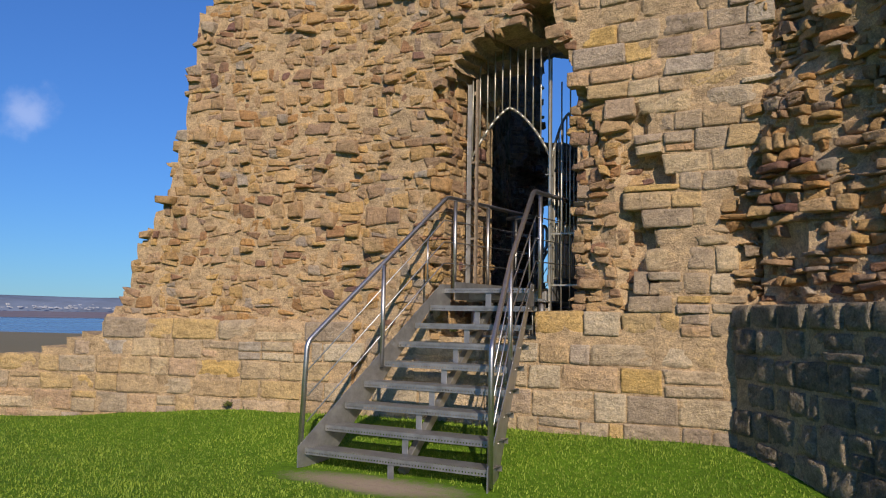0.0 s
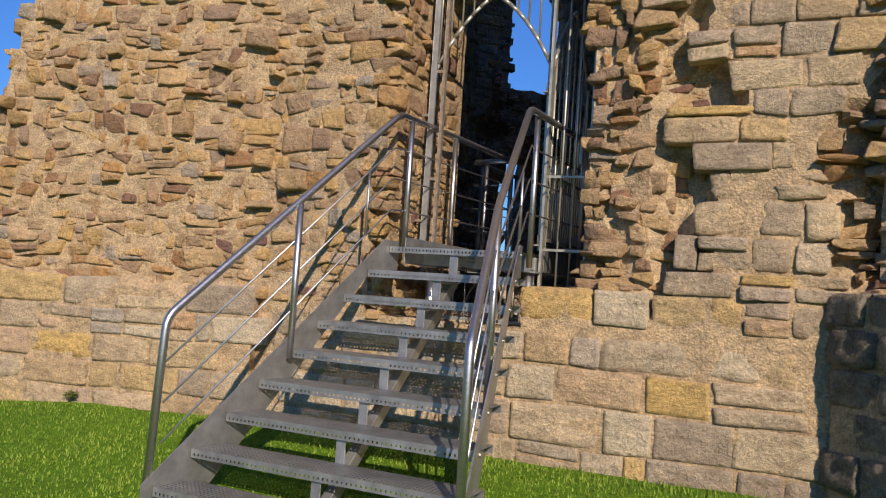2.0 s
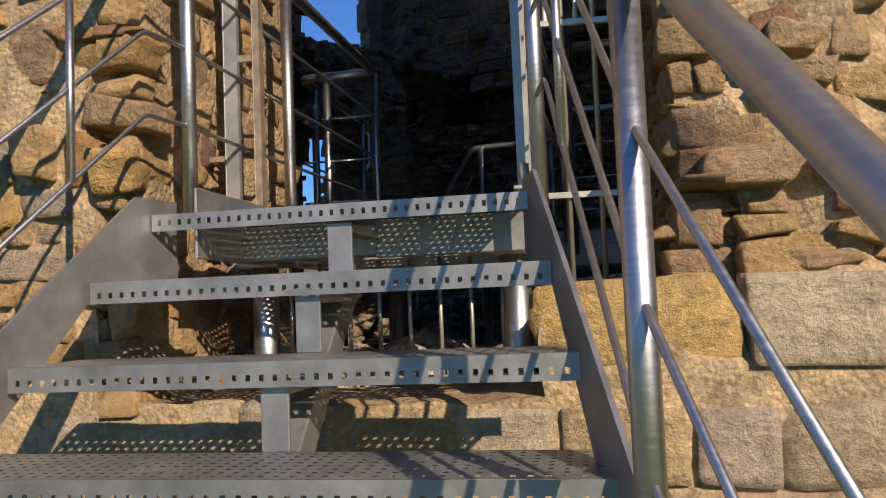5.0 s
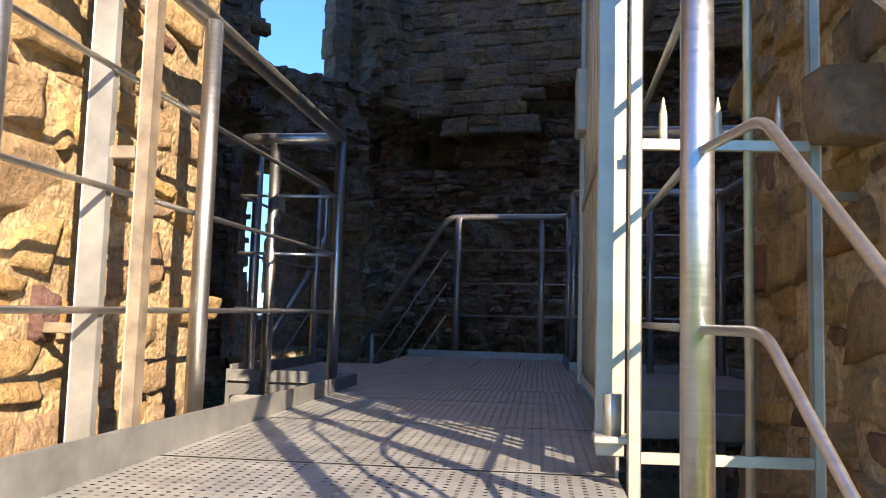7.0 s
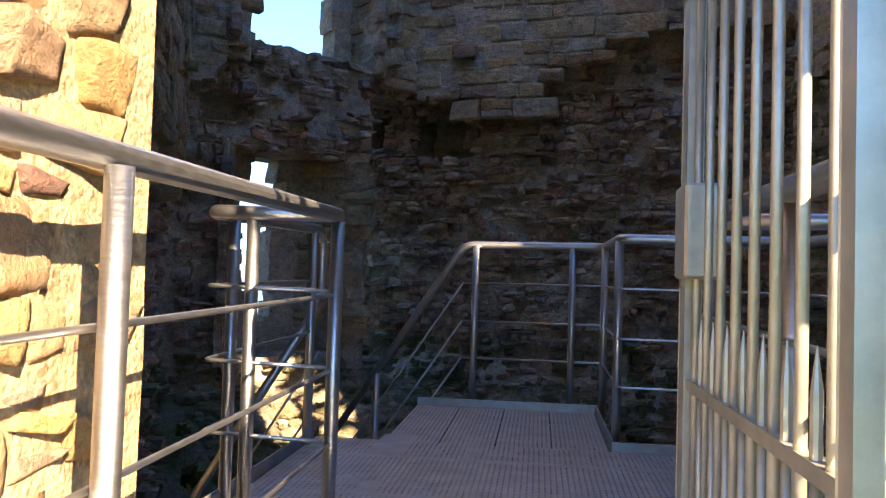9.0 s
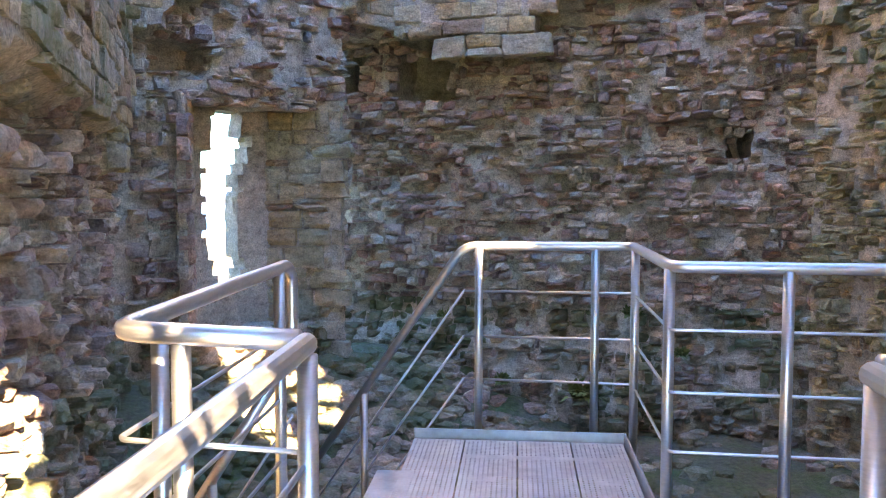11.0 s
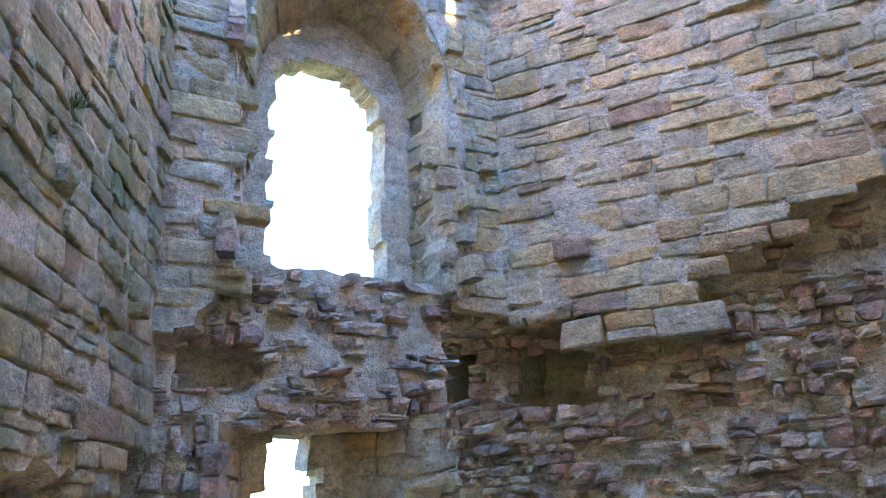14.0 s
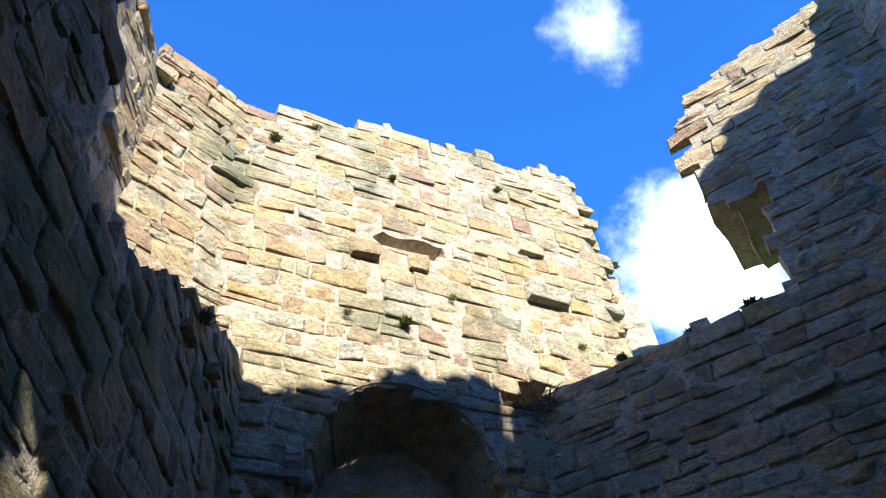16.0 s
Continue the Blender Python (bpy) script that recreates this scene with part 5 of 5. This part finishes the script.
for k, (w, u, z, d, s, leafy) in enumerate((
        (WINDOW, 0.05, 11.1, 0.02, 0.22, True), (WINDOW, 0.5, 11.55, 0.02, 0.2, False), (WINDOW, 1.45, 11.0, 0.03, 0.16, True), (WINDOW, 2.9, 11.4, 0.03, 0.16, True), (WINDOW, 2.05, 9.25, 0.05, 0.2, False), (WINDOW, 0.9, 8.7, 0.06, 0.18, False), (WINDOW, 1.5, 8.75, 0.05, 0.24, True),
        (WINDOW, 3.6, 9.0, 0.04, 0.22, False), (WINDOW, 4.9, 11.2, -0.5, 0.3, True), (WINDOW, 2.6, 11.95, -0.1, 0.18, False), (BACK, 0.9, 8.3, -0.05, 0.18, True), (BACK, 1.6, 8.25, -0.05, 0.18, True), (BACK, 2.2, 8.25, -0.05, 0.3, True),
        (LEFT, 5.2, 7.2, 0.02, 0.3, False), (LEFT, 4.6, 5.2, 0.05, 0.22, False), (BACK, 1.3, 0.9, 0.05, 0.4, True), (BACK, -0.2, 0.8, 0.05, 0.4, True), (BACK, 3.2, 1.3, 0.0, 0.35, True), (LEFT, 5.6, 1.0, 0.1, 0.4, True), (WING, 4.6, 0.28, 0.14, 0.2, True), (MAIN, 1.3, 1.2, 0.02, 0.14, True), (WINDOW, 1.2, 0.75, 0.25, 0.6, True), (WINDOW, 1.7, 0.7, 0.35, 0.6, True), (WINDOW, 2.4, 0.75, 0.2, 0.6, True), (BACK, 2.2, 0.8, 0.1, 0.7, True), (BACK, 0.6, 1.6, 0.0, 0.4, False), (BACK, 2.7, 1.7, 0.0, 0.4, True), (LEFT, 4.9, 0.7, 0.2, 0.6, True))):
    weed(w, u, z, d, s * 0.5, 100 + k, leafy)


def nest():
    rng = random.Random(4)
    verts, faces = [], []
    c = WINDOW.at(2.85, 8.07, -0.05)
    for k in range(150):
        a, e = rng.uniform(0, 6.283), rng.uniform(-0.35, 0.25)
        p = c + Vector((rng.uniform(-0.26, 0.26), rng.uniform(-0.2, 0.16), rng.uniform(-0.05, 0.09)))
        d = Vector((math.cos(a), math.sin(a), e)) * rng.uniform(0.08, 0.2)
        s = d.cross(Vector((0, 0, 1))).normalized() * 0.004
        t = Vector((0, 0, 0.004))
        n = len(verts)
        verts += [p - d - s, p - d + s, p - d + t, p + d - s, p + d + s, p + d + t]
        faces += [(n, n + 1, n + 4, n + 3), (n + 1, n + 2, n + 5, n + 4), (n + 2, n, n + 3, n + 5)]
    tagged(mesh_ob("bird_nest", verts, faces, plain_mat("dry_twigs", (0.20, 0.16, 0.12), 0.9, 0, 30)), "untidy nest of dry twigs on a wall ledge", "nest")


nest()


# ---- stones ----
def yes(u, z):
    return True


lay(wing, WING, -2.0, WING.length, -0.1, 1.2, keep_wing, relief_wing, BLOCKS, M_ashlar, 41, near=(1.5, 6.1, 0.0, 1.2), limit=120, fine=True)
lay(wing, WING, 2.3, WING.length, 1.2, 7.5, keep_wing, relief_wing, RUBBLE, M_rubble, 42, near=(4.6, 6.1, 1.2, 4.6), limit=300, fine=2)
lay(main, MAIN, 0.0, 2.9, 1.2, 7.0, lambda u, z: keep_main(u, z) and (u < 2.62 or in_scar(u, z)) and not (u > 2.0 and z < 1.42), relief_main, RUBBLE, M_rubble, 43, near=(0.0, 1.12, 1.2, 3.6), limit=300, fine=2)
lay(main, MAIN, 2.55, 3.6, 1.42, 3.7, lambda u, z: in_scar(u, z) and u > 2.9, relief_main, RUBBLE, M_rubble, 49, near=(2.6, 3.5, 1.4, 3.7), limit=200, fine=2)
lay(main, MAIN, 0.0, 4.3, -0.1, 1.2, lambda u, z: keep_main(u, z) and u < 4.25, relief_main, BLOCKS, M_ashlar, 44, near=(0.0, 4.3, 0.0, 1.2), limit=150, fine=True)
lay(main, MAIN, 2.3, 4.6, 1.2, 1.42, lambda u, z: keep_main(u, z) and u < 4.25, relief_main, BLOCKS, M_ashlar, 48, near=(2.3, 4.3, 1.1, 1.5), limit=20, fine=True)
lay(main, MAIN, 2.5, 4.7, 1.42, 7.0, lambda u, z: keep_main(u, z) and not in_scar(u, z) and 2.6 < u < right_scar(z), relief_main, RAGGED, M_ashlar, 45, near=(2.6, 4.5, 1.4, 4.5), limit=160, fine=2)
lay(main, MAIN, 4.1, 6.2, 1.44, 7.0, lambda u, z: keep_main(u, z) and u > right_scar(z), relief_main, SCAR, M_rubble, 46, near=(4.2, 5.2, 1.4, 4.0), limit=150)
lay(ret, RETURN, 0.0, 3.3, -0.1, 1.46, yes, flat, TOOLED, M_grey, 47, near=(0.0, 2.6, 0.0, 1.46), limit=90, fine=True)
lay(upper, UPPER, 0.0, 4.0, 1.42, 6.0, yes, relief_upper, SCAR, M_rubble, 50, near=(0.0, 2.6, 1.4, 4.2), limit=300, fine=True)
lay(jamb_l, JAMB_L, 0.0, 1.01, 1.1, 4.3, yes, flat, JAMB, M_rubble, 51, near=(0, 1.2, 1.0, 4.3), limit=250, fine=True)
lay(jamb_r, JAMB_R, 0.0, 1.06, 1.1, 3.7, yes, flat, JAMB, M_rubble, 52, near=(0, 1.2, 1.0, 3.7), limit=150, fine=True)
lay(back_wall, BACK, -0.9, 4.6, 0.1, 1.75, keep_back, relief_back, SCAR, M_core_moss, 71, near=(0.3, 3.4, 0.9, 1.75), limit=120, rest="mossy_stonework")
lay(back_wall, BACK, -0.9, 4.6, 1.75, 5.4, lambda u, z: keep_back(u, z) and z < back_step(u), relief_back, SCAR, M_core, 61, near=(0.3, 3.4, 2.2, 4.6), limit=300)
lay(back_wall, BACK, 0.0, 4.6, 4.5, 12.4, lambda u, z: keep_back(u, z) and z > back_step(u), relief_back, WORN, M_inner, 62, near=(0.0, 3.4, 4.5, 8.3), limit=300, fine=True)
lay(window_wall, WINDOW, 0.0, WINDOW.length, 0.1, 1.7, keep_window, relief_window, SCAR, M_core_moss, 72, rest="mossy_stonework")
lay(window_wall, WINDOW, 0.0, WINDOW.length, 1.7, 5.5, lambda u, z: keep_window(u, z) and relief_window(u, z) < -0.02, relief_window, SCAR, M_core, 63, near=(0, 3.1, 2.0, 4.9), limit=200)
lay(window_wall, WINDOW, -0.6, 5.6, 4.3, 12.6, lambda u, z: keep_window(u, z) and (relief_window(u, z) > -0.02 or z > 8), relief_window, WORN, M_inner, 64, near=(-0.6, 4.3, 4.3, 12.4), limit=300, fine=True)
lay(left_wall, LEFT, 1.0, LEFT.length, 3.0, 11.0, lambda u, z: z > left_step(u) and z < left_top(u), relief_left, WORN, M_mossy, 65, near=(3.0, 6.6, 3.0, 8.0), limit=300, fine=True)
lay(left_wall, LEFT, 1.0, LEFT.length, 0.1, 1.8, yes, relief_left, SCAR, M_core_moss, 73, rest="mossy_stonework")
lay(left_wall, LEFT, 1.0, LEFT.length, 1.8, 3.8, lambda u, z: z < left_step(u), relief_left, SCAR, M_core, 66, near=(3.8, 6.6, 1.5, 3.8), limit=200)
lay(left_back, LEFT_BACK, 1.0, LEFT_BACK.length, 6.0, 12.4, lambda u, z: z < left_back_top(u), flat, WORN, M_inner, 67, near=(2.5, 6.7, 6.5, 12.0), limit=150, fine=True)
east_wall = bpy.data.objects["wall_east_1"]
lay(east_wall, EAST, 0.0, 2.5, 5.2, 12.0, yes, flat, WORN, M_mossy, 68, near=(0, 1.2, 5.0, 8.0), limit=60)
lay(east_wall, EAST, 0.0, 2.5, 0.3, 5.2, yes, flat, SCAR, M_mossy, 69, near=(0, 1.2, 2.0, 4.6), limit=100)
lay(west_return, WEST_RETURN, 0.0, WEST_RETURN.length, 7.0, 11.6, yes, flat, WORN, M_inner, 70, near=(0, 2, 7.5, 12), limit=80)
